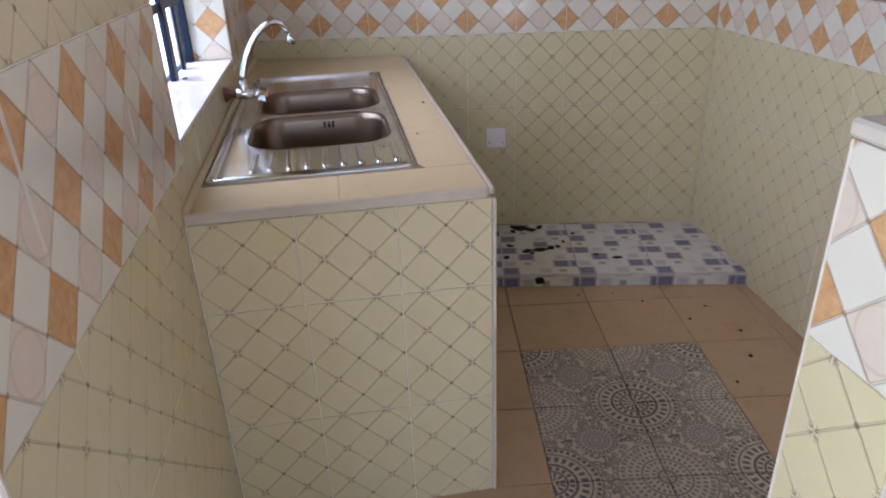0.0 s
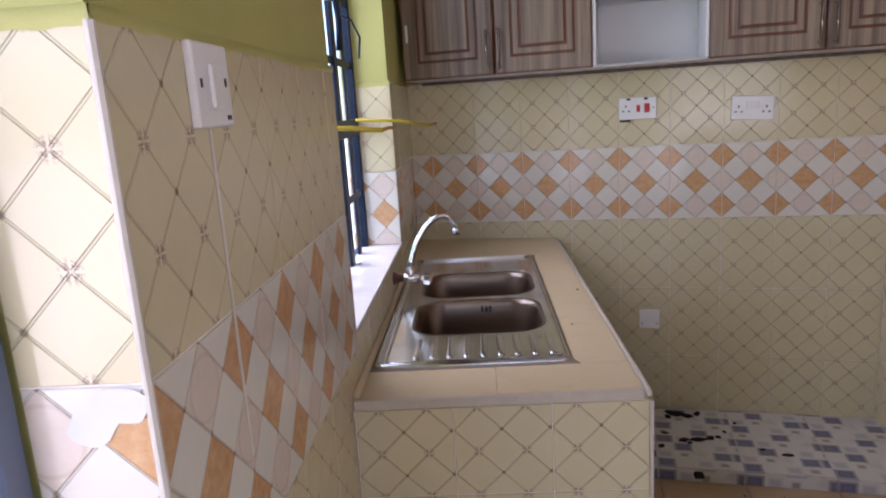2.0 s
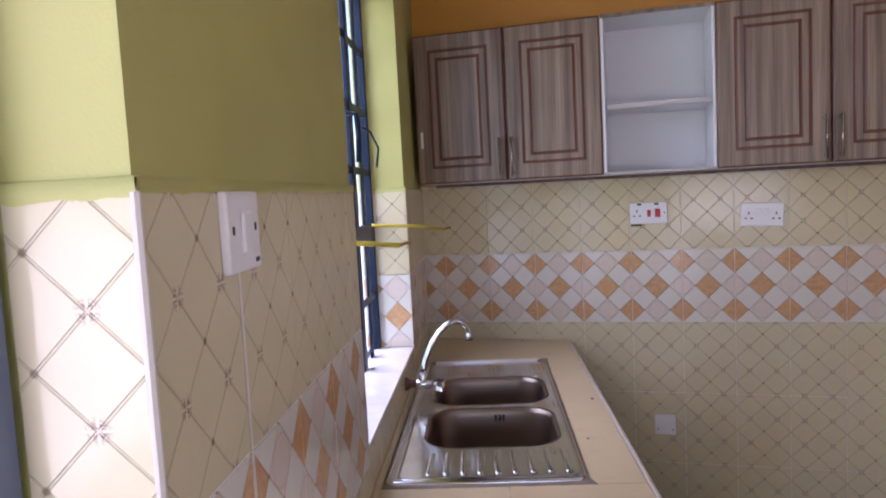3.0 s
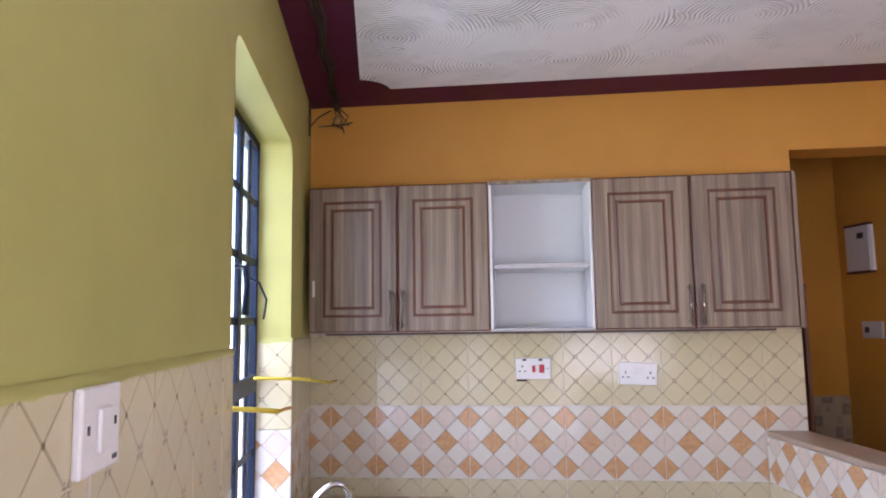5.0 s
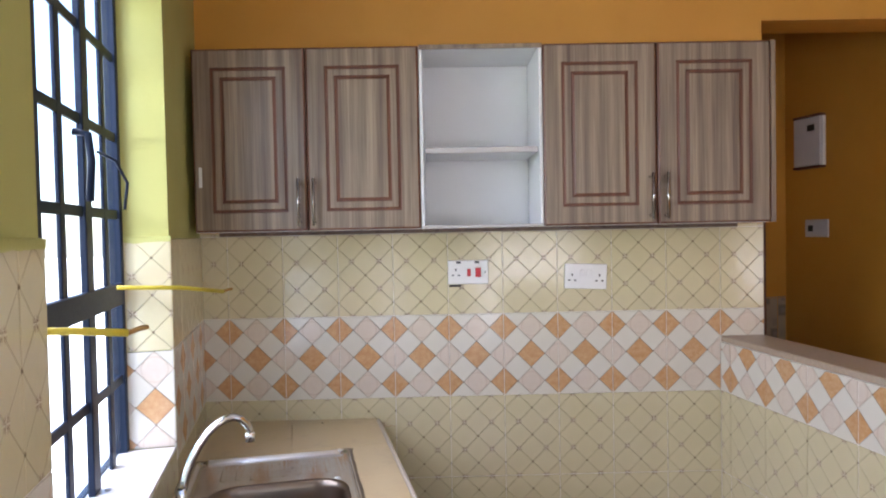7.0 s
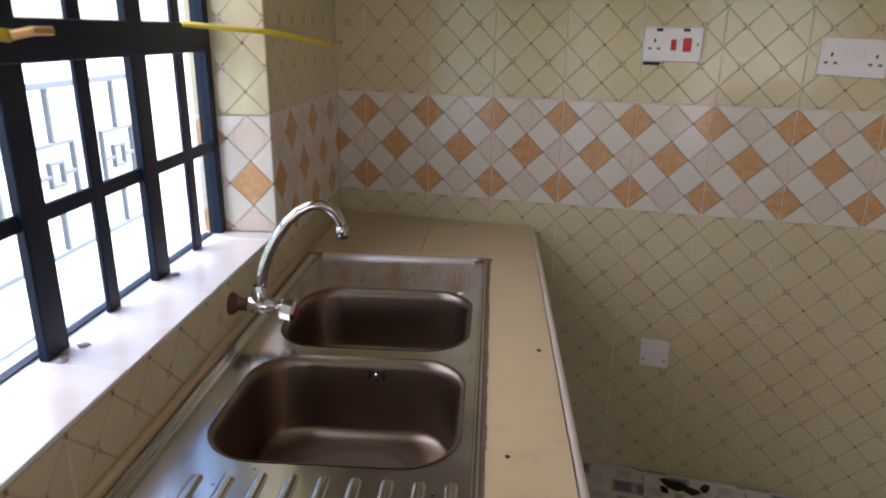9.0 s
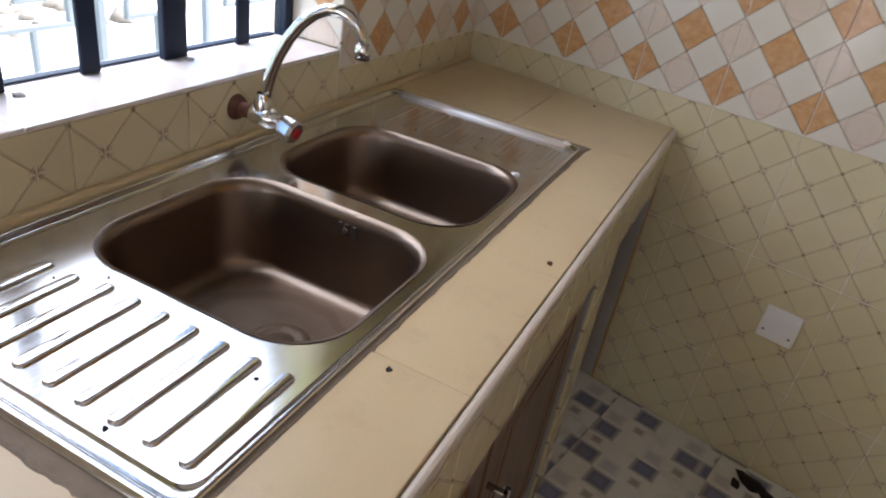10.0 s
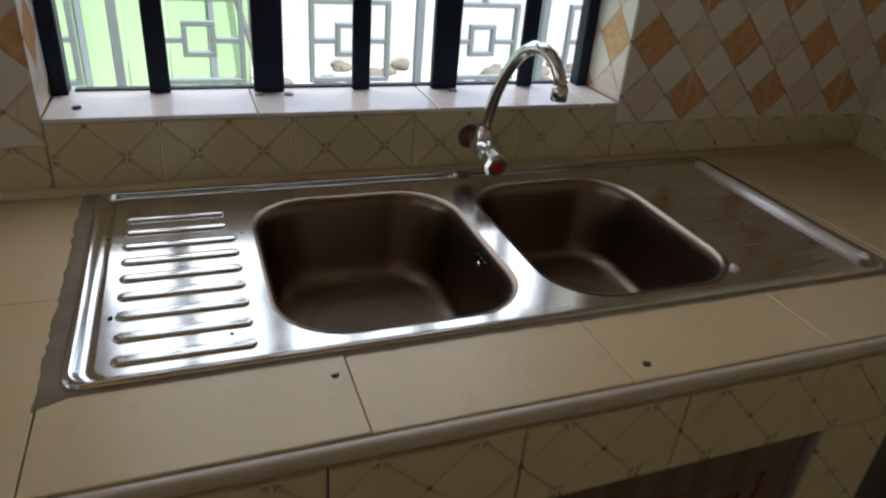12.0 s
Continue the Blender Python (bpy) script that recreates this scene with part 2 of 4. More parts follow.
def square_mosaic_material(name, blue, pale):
    """Tiles printed with scattered framed rectangles and small squares between them."""
    m = Mat(name)
    x, y, _ = m.xyz(m.co())
    C = 0.068
    a, b = m.math("DIVIDE", x, C), m.math("DIVIDE", y, C * 0.9)
    i, j = m.math("FLOOR", a), m.math("FLOOR", b)
    v = m.math("FLOORED_MODULO", m.math("ADD", i, m.math("MULTIPLY", j, 2.0)), 5.0)
    fx = m.math("ABSOLUTE", m.math("SUBTRACT", m.math("FRACT", a), 0.5))
    fy = m.math("ABSOLUTE", m.math("SUBTRACT", m.math("FRACT", b), 0.5))
    edge = m.math("MAXIMUM", fx, fy)
    h = m.n("TexWhiteNoise", Vector=m.n("CombineXYZ", X=i, Y=j, Z=3.0).outputs[0]).outputs["Value"]

    def is_cell(k):
        return m.math("COMPARE", v, float(k), 0.2)

    pair = m.math("MULTIPLY", is_cell(1), m.math("GREATER_THAN", h, 0.35))
    filled = m.math("MULTIPLY", m.math("MAXIMUM", is_cell(0), pair), m.near(edge, 0.47))
    inner = m.near(edge, 0.27)
    tiny = m.math("MULTIPLY", m.near(edge, 0.20), is_cell(3))
    faint = m.math("MULTIPLY", m.near(edge, 0.33), is_cell(2))
    vec, rnd = m.offset()
    ground = m.mix(m.noise(20, 4, vec), pale, tuple(c * 0.88 for c in pale))
    c1 = m.mix(h, blue, tuple(c * 1.35 for c in blue))
    base = m.mix(filled, ground, c1)
    base = m.mix(m.math("MULTIPLY", m.math("MULTIPLY", inner, filled), 0.75), base, tuple(c * 2.3 for c in blue))
    base = m.mix(m.math("MULTIPLY", tiny, 0.75), base, (0.24, 0.20, 0.17))
    base = m.mix(m.math("MULTIPLY", faint, 0.35), base, tuple(c * 1.7 for c in blue))
    dirt = m.ramp(m.noise(7, 6, None, 0.7), (0.5, 0), (0.72, 1))
    base = m.mix(m.math("MULTIPLY", dirt, 0.45), base, (0.30, 0.24, 0.17))
    m.set(Base_Color=base, Roughness=0.33)
    return m.bump(m.noise(60, 3), 0.08, 0.001).m


def wood_material(name, dark, light, scale=1.0, rough=0.42):
    m = Mat(name)
    vec, rnd = m.offset(9.0)
    mp = m.n("Mapping", Vector=vec)
    mp.inputs["Scale"].default_value = (62 * scale, 62 * scale, 1.3 * scale)
    streak = m.noise(1.0, 6, mp.outputs[0], 0.65)
    mq = m.n("Mapping", Vector=vec)
    mq.inputs["Scale"].default_value = (210 * scale, 210 * scale, 5 * scale)
    fine = m.noise(1.0, 3, mq.outputs[0])
    wave = m.n("TexWave", Scale=5.5, Distortion=7.0, Detail=3.0)
    wave.inputs["Detail Scale"].default_value = 0.6
    mb = m.n("Mapping", Vector=vec)
    mb.inputs["Scale"].default_value = (13 * scale, 13 * scale, 0.7 * scale)
    mw = m.n("Mapping", Vector=vec)
    mw.inputs["Scale"].default_value = (1.0, 1.0, 0.16)
    m.put(wave.inputs["Vector"], mw.outputs[0])
    broad = m.noise(1.0, 3, mb.outputs[0])
    g = m.math("ADD", m.math("MULTIPLY", streak, 0.75), m.math("MULTIPLY_ADD", broad, 0.30, m.math("MULTIPLY", wave.outputs["Fac"], 0.12)))
    g = m.math("SUBTRACT", g, 0.08)
    base = m.mix(m.ramp(g, (0.33, 0), (0.66, 1)), dark, light)
    base = m.mix(m.math("MULTIPLY", m.ramp(fine, (0.5, 0), (0.7, 1)), 0.35), base, tuple(c * 0.55 for c in dark))
    m.set(Base_Color=base, Roughness=m.math("MULTIPLY_ADD", streak, 0.15, rough - 0.07))
    return m.bump(fine, 0.1, 0.0006).m


def paint_material(name, color, second, rough=0.5):
    """Rolled wall paint with faint trowel waves and patches."""
    m = Mat(name)
    g = m.t.nodes.new("ShaderNodeNewGeometry").outputs["Position"]
    patch, mid, fine = m.noise(1.3, 4, g), m.noise(7, 5, g), m.noise(260, 2, g)
    base = m.mix(m.ramp(patch, (0.35, 0), (0.7, 1)), color, second)
    base = m.mix(m.math("MULTIPLY", m.ramp(mid, (0.55, 0), (0.75, 1)), 0.18), base, tuple(c * 0.82 for c in color))
    m.set(Base_Color=base, Roughness=m.math("MULTIPLY_ADD", mid, 0.15, rough))
    return m.bump(m.math("ADD", m.math("MULTIPLY", mid, 2.0), m.math("MULTIPLY", fine, 0.35)), 0.3, 0.004).m


def steel_material(name, brushed=True, rough=0.22, color=(0.60, 0.585, 0.56)):
    m = Mat(name)
    mp = m.n("Mapping", Vector=m.co())
    mp.inputs["Scale"].default_value = (420, 8, 30) if brushed else (30, 30, 30)
    streak = m.noise(1.0, 3, mp.outputs[0])
    smear = m.noise(7, 5)
    m.set(Base_Color=m.mix(m.ramp(smear, (0.45, 0), (0.75, 1)), color, tuple(c * 0.78 for c in color)), Metallic=1.0,
          Roughness=m.math("ADD", m.math("MULTIPLY", streak, 0.16), m.math("MULTIPLY_ADD", smear, 0.14, rough - 0.12)))
    return m.bump(streak, 0.06, 0.0004).m


def bowl_material():
    """Satin steel, its colour browned for the dark reflections inside, with a brown dried-water stain on each bowl's
    bottom.
    """
    m = Mat("reflection_brown_bowl_steel")
    x, y, z = m.xyz(m.co())
    smear, fine, ragged = m.noise(5, 4), m.noise(60, 3), m.noise(22, 4)
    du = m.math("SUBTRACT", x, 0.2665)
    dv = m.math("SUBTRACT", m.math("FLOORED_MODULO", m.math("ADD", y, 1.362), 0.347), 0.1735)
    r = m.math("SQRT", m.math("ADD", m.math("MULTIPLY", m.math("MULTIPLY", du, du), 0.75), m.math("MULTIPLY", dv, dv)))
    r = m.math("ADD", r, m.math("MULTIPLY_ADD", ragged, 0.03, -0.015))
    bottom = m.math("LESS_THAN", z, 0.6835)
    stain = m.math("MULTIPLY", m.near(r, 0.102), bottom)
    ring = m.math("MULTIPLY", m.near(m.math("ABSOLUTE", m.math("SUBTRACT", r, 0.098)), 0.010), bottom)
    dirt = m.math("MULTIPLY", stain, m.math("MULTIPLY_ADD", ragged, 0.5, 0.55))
    # the dark ochre surroundings' reflection is put into this brown
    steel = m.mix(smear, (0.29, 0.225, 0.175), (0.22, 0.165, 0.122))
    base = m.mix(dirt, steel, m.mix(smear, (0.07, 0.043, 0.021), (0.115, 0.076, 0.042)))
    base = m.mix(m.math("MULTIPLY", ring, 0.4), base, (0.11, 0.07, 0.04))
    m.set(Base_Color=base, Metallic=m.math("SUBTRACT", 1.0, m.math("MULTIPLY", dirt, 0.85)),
          Roughness=m.math("ADD", m.math("MULTIPLY_ADD", dirt, 0.25, m.math("MULTIPLY", fine, 0.05)), m.math("MULTIPLY_ADD", smear, 0.06, 0.26)))
    return m.m


def ceiling_material():
    """White swirled plaster: overlapping fans of fine comb ridges."""
    m = Mat("swirled_white_plaster")
    g = m.t.nodes.new("ShaderNodeNewGeometry").outputs["Position"]
    vor = m.n("TexVoronoi", Scale=3.4, Vector=g)
    cell = vor.outputs["Color"]
    dv = m.n("VectorMath", )
    dv.operation = "SUBTRACT"
    m.put(dv.inputs[0], g), m.put(dv.inputs[1], vor.outputs["Position"])
    cx, cy, cz = m.xyz(cell)
    dx, dy, dz = m.xyz(dv.outputs[0])
    ox = m.math("ADD", dx, m.math("MULTIPLY_ADD", cx, 0.3, -0.15))
    oy = m.math("ADD", dy, m.math("MULTIPLY_ADD", cy, 0.3, -0.15))
    r = m.math("SQRT", m.math("ADD", m.math("MULTIPLY", ox, ox), m.math("MULTIPLY", oy, oy)))
    comb = m.math("SINE", m.math("MULTIPLY", r, 420.0))
    fade = m.ramp(m.noise(4, 3, g), (0.46, 0.04), (0.64, 1))
    h = m.math("ADD", m.math("MULTIPLY", comb, fade), m.math("MULTIPLY", cz, 2.0))
    base = m.mix(m.noise(3, 4, g), (0.80, 0.81, 0.83), (0.86, 0.87, 0.88))
    m.set(Base_Color=base, Roughness=0.75)
    return m.bump(h, 0.7, 0.008).m


def glass_material():
    m = Mat("window_glass")
    t = m.t
    tr, gl, mx = t.nodes.new("ShaderNodeBsdfTransparent"), t.nodes.new("ShaderNodeBsdfGlossy"), t.nodes.new("ShaderNodeMixShader")
    gl.inputs["Roughness"].default_value = 0.03
    tr.inputs["Color"].default_value = (0.86, 0.93, 0.95, 1)
    lw = t.nodes.new("ShaderNodeLayerWeight")
    fr = m.math("MULTIPLY_ADD", m.math("POWER", lw.outputs["Facing"], 5.0), 0.08, 0.02)
    t.links.new(fr, mx.inputs[0]), t.links.new(tr.outputs[0], mx.inputs[1]), t.links.new(gl.outputs[0], mx.inputs[2])
    t.links.new(mx.outputs[0], t.nodes["Material Output"].inputs[0])
    return m.m


TILE_PLAIN, TILE_BAND = tile_material("embossed_cream_tile", False), tile_material("harlequin_band_tile", True)
FLOOR_TILE, COUNTER_TILE, MEDALLION = floor_tile_material(), counter_tile_material(), [medallion_material("medallion_floor_tile", False), medallion_material("medallion_floor_tile_turned", True)]
BLUE_MOSAIC = square_mosaic_material("blue_square_tile", (0.085, 0.087, 0.145), (0.72, 0.70, 0.66))
GREY_MOSAIC = square_mosaic_material("grey_square_tile", (0.12, 0.11, 0.10), (0.42, 0.34, 0.24))
GROUT = simple("tile_grout", (0.80, 0.76, 0.68), 0.85, vary=0.2, scale=40)
DARK_GROUT = simple("dirty_cement_grout", (0.23, 0.19, 0.14), 0.9, vary=0.35, scale=30, bump=0.4, dist=0.003)
COUNTER_GROUT = simple("tan_counter_grout", (0.52, 0.41, 0.265), 0.85, vary=0.25, scale=40)
CEMENT = simple("bare_cement", (0.40, 0.385, 0.38), 0.9, vary=0.2, scale=9, bump=0.3, dist=0.003)
GREEN = paint_material("lime_green_paint", (0.43, 0.42, 0.125), (0.51, 0.50, 0.16))
ORANGE = paint_material("ochre_orange_paint", (0.56, 0.262, 0.030), (0.62, 0.305, 0.042))
MAROON = paint_material("maroon_ceiling_paint", (0.072, 0.0015, 0.030), (0.092, 0.003, 0.038), 0.6)
PLAIN_PAINT = paint_material("cream_paint", (0.66, 0.58, 0.42), (0.70, 0.62, 0.47))
CEILING = ceiling_material()
WOOD = wood_material("grey_brown_laminate", (0.12, 0.080, 0.055), (0.31, 0.24, 0.165))
WOOD_GROOVE = wood_material("red_brown_groove", (0.10, 0.035, 0.018), (0.165, 0.065, 0.032))
WOOD_LOW = wood_material("brown_laminate", (0.085, 0.05, 0.035), (0.19, 0.125, 0.09))
WHITE_BOARD = simple("white_melamine", (0.69, 0.70, 0.70), 0.35, vary=0.05, scale=5)
GREY_EDGE = simple("grey_edge_band", (0.44, 0.42, 0.41), 0.4, vary=0.08, scale=20)
WHITE_PLASTIC = simple("white_plastic", (0.84, 0.83, 0.82), 0.3, vary=0.05, scale=25)
# white plastic greyed to hold the passage's shade in its colour
SHADED_WHITE_PLASTIC = simple("shaded_white_plastic", (0.58, 0.57, 0.58), 0.4, vary=0.05, scale=25)
TRIM_WHITE = simple("white_edge_trim", (0.63, 0.58, 0.50), 0.35, vary=0.12, scale=30)
NOSING = simple("cream_edge_nosing", (0.56, 0.50, 0.41), 0.3, vary=0.15, scale=30)
DARK_PLASTIC = simple("black_plastic", (0.02, 0.02, 0.02), 0.45, vary=0.2)
RED_PLASTIC = simple("red_plastic", (0.55, 0.02, 0.03), 0.35, vary=0.1)
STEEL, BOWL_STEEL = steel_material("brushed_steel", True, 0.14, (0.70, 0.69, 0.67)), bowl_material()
CHROME = steel_material("chrome", False, 0.13, (0.72, 0.71, 0.70))
DULL_STEEL = simple("stained_dull_steel", (0.11, 0.075, 0.045), 0.5, metal=0.45, vary=0.35, scale=40)
RUST = simple("rusty_flange", (0.10, 0.035, 0.02), 0.7, vary=0.4, scale=60, bump=0.4)
FRAME_BLUE = simple("blue_black_steel_paint", (0.008, 0.015, 0.034), 0.45, vary=0.25, scale=20, Specular_IOR_Level=0.2)
DOOR_GREY = simple("blue_grey_door_paint", (0.13, 0.165, 0.25), 0.35, vary=0.12, scale=8)
YELLOW = simple("yellow_plastic_wrap", (0.62, 0.50, 0.04), 0.4, vary=0.15, scale=40)
CABLE = simple("black_cable", (0.015, 0.013, 0.013), 0.5)
BRASS = simple("brass_fitting", (0.55, 0.34, 0.12), 0.35, metal=0.8)
CHAR = simple("charred_debris", (0.018, 0.014, 0.012), 0.9, vary=0.5, scale=60, bump=0.5)
SOAP = simple("white_plaster_lump", (0.72, 0.71, 0.68), 0.7)
BRONZE_STONE = simple("brown_granite_top", (0.42, 0.33, 0.245), 0.4, vary=0.22, scale=90)
RAIL_GREY = simple("grey_rail_paint", (0.21, 0.235, 0.275), 0.6)
PALE_GROUND = simple("pale_concrete_yard", (0.64, 0.62, 0.58), 0.9, vary=0.25, scale=1.5, bump=0.2, dist=0.01)
GREEN_WALL = simple("green_sheet_fence", (0.38, 0.56, 0.31), 0.6, vary=0.2, scale=2)
GREY_BLOCK = simple("grey_block_wall", (0.60, 0.585, 0.56), 0.9, vary=0.25, scale=3)
RUBBLE = simple("brown_grey_rubble", (0.22, 0.185, 0.15), 0.9, vary=0.4, scale=7, bump=0.4, dist=0.01)
TIMBER = simple("weathered_timber", (0.20, 0.185, 0.17), 0.85, vary=0.3, scale=14)
GLASS = glass_material()
# the end rim's steel, whitened to carry the window's reflection in its colour
RIM_GLARE = simple("window_glare_rim_steel", (0.93, 0.93, 0.94), 0.42, metal=0.6, vary=0.06, scale=30)


def sill_tile_material():
    m = Mat("pale_glazed_sill_tile")
    vec, rnd = m.offset()
    cloud = m.noise(16, 4, vec)
    base = m.mix(m.ramp(cloud, (0.42, 0), (0.7, 1)), (0.79, 0.775, 0.75), (0.75, 0.70, 0.64))
    m.set(Base_Color=base, Roughness=m.math("MULTIPLY_ADD", cloud, 0.1, 0.15))
    return m.bump(m.noise(30, 3, vec), 0.1, 0.001).m


SILL_TILE = sill_tile_material()


# ---- mesh helpers ----
def finish(bm, mats, smooth=False):
    me = bpy.data.meshes.new("mesh")
    bmesh.ops.recalc_face_normals(bm, faces=bm.faces[:])
    for f in bm.faces:
        f.smooth = smooth
    bm.to_mesh(me)
    bm.free()
    for m in mats if isinstance(mats, (list, tuple)) else [mats]:
        me.materials.append(m)
    return me


def part(name, bm, material, parent=None, label="", m=None, smooth=False):
    ob = new(name, finish(bm, material, smooth) if isinstance(bm, bmesh.types.BMesh) else bm)
    if parent is not None:
        ob.parent = parent
    if m is not None:
        ob.matrix_local = m
    if label:
        ob["label"] = label
    return ob


def thing(name, m, label, category, group="", kind=""):
    ob = new(name)
    ob.empty_display_size = 0.05
    ob.matrix_world = m
    return tagged(ob, label, category, group, kind)


def box(x0, x1, y0, y1, z0, z1, bevel=0.0, bm=None, seg=1):
    own = bmesh.new()
    r = bmesh.ops.create_cube(own, size=1.0)
    for v in own.verts:
        v.co = Vector((x0 + (v.co.x + 0.5) * (x1 - x0), y0 + (v.co.y + 0.5) * (y1 - y0), z0 + (v.co.z + 0.5) * (z1 - z0)))
    if bevel:
        bmesh.ops.bevel(own, geom=own.edges[:], offset=bevel, segments=seg, affect="EDGES", profile=0.5)
    if bm is None:
        return own
    return merge(bm, own)


def merge(bm, own, m=None):
    if m is not None:
        own.transform(m)
    me = bpy.data.meshes.new("tmp")
    own.to_mesh(me)
    own.free()
    bm.from_mesh(me)
    bpy.data.meshes.remove(me)
    return bm


def prism(poly, z0, z1):
    bm = bmesh.new()
    lo = [bm.verts.new((x, y, z0)) for x, y in poly]
    hi = [bm.verts.new((x, y, z1)) for x, y in poly]
    bm.faces.new(lo), bm.faces.new(hi)
    for i in range(len(poly)):
        j = (i + 1) % len(poly)
        bm.faces.new((lo[i], lo[j], hi[j], hi[i]))
    return bm


def tube(points, radius, sides=10, taper=None, bm=None, caps=True):
    """A round bar along points."""
    bm = bm or bmesh.new()
    pts = [Vector(p) for p in points]
    rings, ref = [], None
    for i, p in enumerate(pts):
        d = (pts[min(i + 1, len(pts) - 1)] - pts[max(i - 1, 0)]).normalized()
        if ref is None:
            ref = d.orthogonal().normalized()
        ref = (ref - d * ref.dot(d)).normalized()
        side = d.cross(ref)
        r = radius if taper is None else radius + (taper - radius) * i / (len(pts) - 1)
        rings.append([bm.verts.new(p + (ref * math.cos(a) + side * math.sin(a)) * r) for a in [2 * math.pi * k / sides for k in range(sides)]])
    for a, b in zip(rings, rings[1:]):
        for k in range(sides):
            bm.faces.new((a[k], a[(k + 1) % sides], b[(k + 1) % sides], b[k]))
    if caps:
        bm.faces.new(rings[0]), bm.faces.new(rings[-1])
    return bm


def lathe(profile, sides=24, bm=None):
    """A turned shape round z from (radius, z) pairs."""
    bm = bm or bmesh.new()
    rings = []
    for r, z in profile:
        if r < 1e-6:
            rings.append([bm.verts.new((0, 0, z))])
        else:
            rings.append([bm.verts.new((r * math.cos(2 * math.pi * k / sides), r * math.sin(2 * math.pi * k / sides), z)) for k in range(sides)])
    for a, b in zip(rings, rings[1:]):
        for k in range(sides):
            q = [a[k % len(a)], a[(k + 1) % len(a)], b[(k + 1) % len(b)], b[k % len(b)]]
            q = list(dict.fromkeys(q))
            if len(q) > 2:
                bm.faces.new(q)
    return bm


def rounded(x0, x1, y0, y1, r, n=8):
    out = []
    for cx, cy, a0 in ((x1 - r, y1 - r, 0), (x0 + r, y1 - r, 90), (x0 + r, y0 + r, 180), (x1 - r, y0 + r, 270)):
        for k in range(n + 1):
            a = radians(a0 + 90 * k / n)
            out.append((cx + r * math.cos(a), cy + r * math.sin(a)))
    return out


def loft(rings, close_last=True, close_first=False, bm=None):
    bm = bm or bmesh.new()
    vs = [[bm.verts.new(p) for p in ring] for ring in rings]
    for a, b in zip(vs, vs[1:]):
        for k in range(len(a)):
            bm.faces.new((a[k], a[(k + 1) % len(a)], b[(k + 1) % len(b)], b[k]))
    if close_last:
        bm.faces.new(vs[-1])
    if close_first:
        bm.faces.new(vs[0])
    return bm


# ---- tiles: every piece is its own object, cut round openings ----
tile_meshes = {}


def tile_mesh(x0, x1, y0, y1, material, thick, bev):
    key = (round(x0, 3), round(x1, 3), round(y0, 3), round(y1, 3), material.name, thick)
    if key not in tile_meshes:
        b = min(bev, (x1 - x0) * 0.3, (y1 - y0) * 0.3)
        rings = [[(x0, y0, -thick), (x1, y0, -thick), (x1, y1, -thick), (x0, y1, -thick)],
                 [(x0, y0, -b), (x1, y0, -b), (x1, y1, -b), (x0, y1, -b)],
                 [(x0 + b, y0 + b, 0), (x1 - b, y0 + b, 0), (x1 - b, y1 - b, 0), (x0 + b, y1 - b, 0)]]
        tile_meshes[key] = finish(loft(rings, True, False), material)
    return tile_meshes[key]


def cut(rect, holes):
    out = [rect]
    for hx0, hx1, hy0, hy1 in holes:
        nxt = []
        for x0, x1, y0, y1 in out:
            if hx1 <= x0 or hx0 >= x1 or hy1 <= y0 or hy0 >= y1:
                nxt.append((x0, x1, y0, y1))
                continue
            if hy0 > y0:
                nxt.append((x0, x1, y0, hy0))
            if hy1 < y1:
                nxt.append((x0, x1, hy1, y1))
            a, b = max(y0, hy0), min(y1, hy1)
            if hx0 > x0:
                nxt.append((x0, hx0, a, b))
            if hx1 < x1:
                nxt.append((hx1, x1, a, b))
        out = nxt
    return [r for r in out if r[1] - r[0] > 0.006 and r[3] - r[2] > 0.006]


def tile_field(parent, m, x0, x1, y0, y1, dx, dy, ox, oy, pick, holes=(), joint=0.0024, bed=None, thick=0.006, bev=0.0011, wobble=0.0004):
    """Tiles over a rectangle of the plane m (x along, y up, z out of the wall)."""
    inv = parent.matrix_world.inverted()
    if bed is not None:
        bm = bmesh.new()
        for a0, a1, b0, b1 in cut((x0, x1, y0, y1), holes):
            box(a0 + 0.001, a1 - 0.001, b0 + 0.001, b1 - 0.001, -thick + 0.0005, -0.0021, bm=bm)
        part("grout_bed", bm, bed, parent, m=inv @ m)
    i0, i1 = math.floor((x0 - ox) / dx + 1e-4), math.ceil((x1 - ox) / dx - 1e-4)
    j0, j1 = math.floor((y0 - oy) / dy + 1e-4), math.ceil((y1 - oy) / dy - 1e-4)
    for i in range(i0, i1):
        for j in range(j0, j1):
            cx, cy = ox + i * dx, oy + j * dy
            rect = (max(cx, x0), min(cx + dx, x1), max(cy, y0), min(cy + dy, y1))
            got = pick(i, j)
            if got is None or rect[1] - rect[0] < 0.006 or rect[3] - rect[2] < 0.006:
                continue
            for a0, a1, b0, b1 in cut(rect, holes):
                h = joint / 2
                me = tile_mesh(a0 - cx + h, a1 - cx - h, b0 - cy + h, b1 - cy - h, got, thick, bev)
                ob = new("tile", me)
                ob.parent = parent
                ob.matrix_local = inv @ m @ pose(cx, cy, random.uniform(-wobble, wobble), random.uniform(-0.12, 0.12), random.uniform(-0.12, 0.12), 0)


def wall_plane(base, x, y, turn):
    """A plane standing at x, y of base: its x runs along the wall (turned by turn degrees), its y is up, its z looks out of it."""
    return base @ Matrix.Translation((x, y, 0)) @ Matrix.Rotation(radians(turn), 4, "Z") @ Matrix.Rotation(radians(90), 4, "X")


def by_row(i, j):
    return TILE_BAND if j == 3 else TILE_PLAIN


# ---- large structure ----
WV0, WV1, WZ0, WZ1 = -1.61, -0.655, 0.938, 2.19        # window opening along the left wall
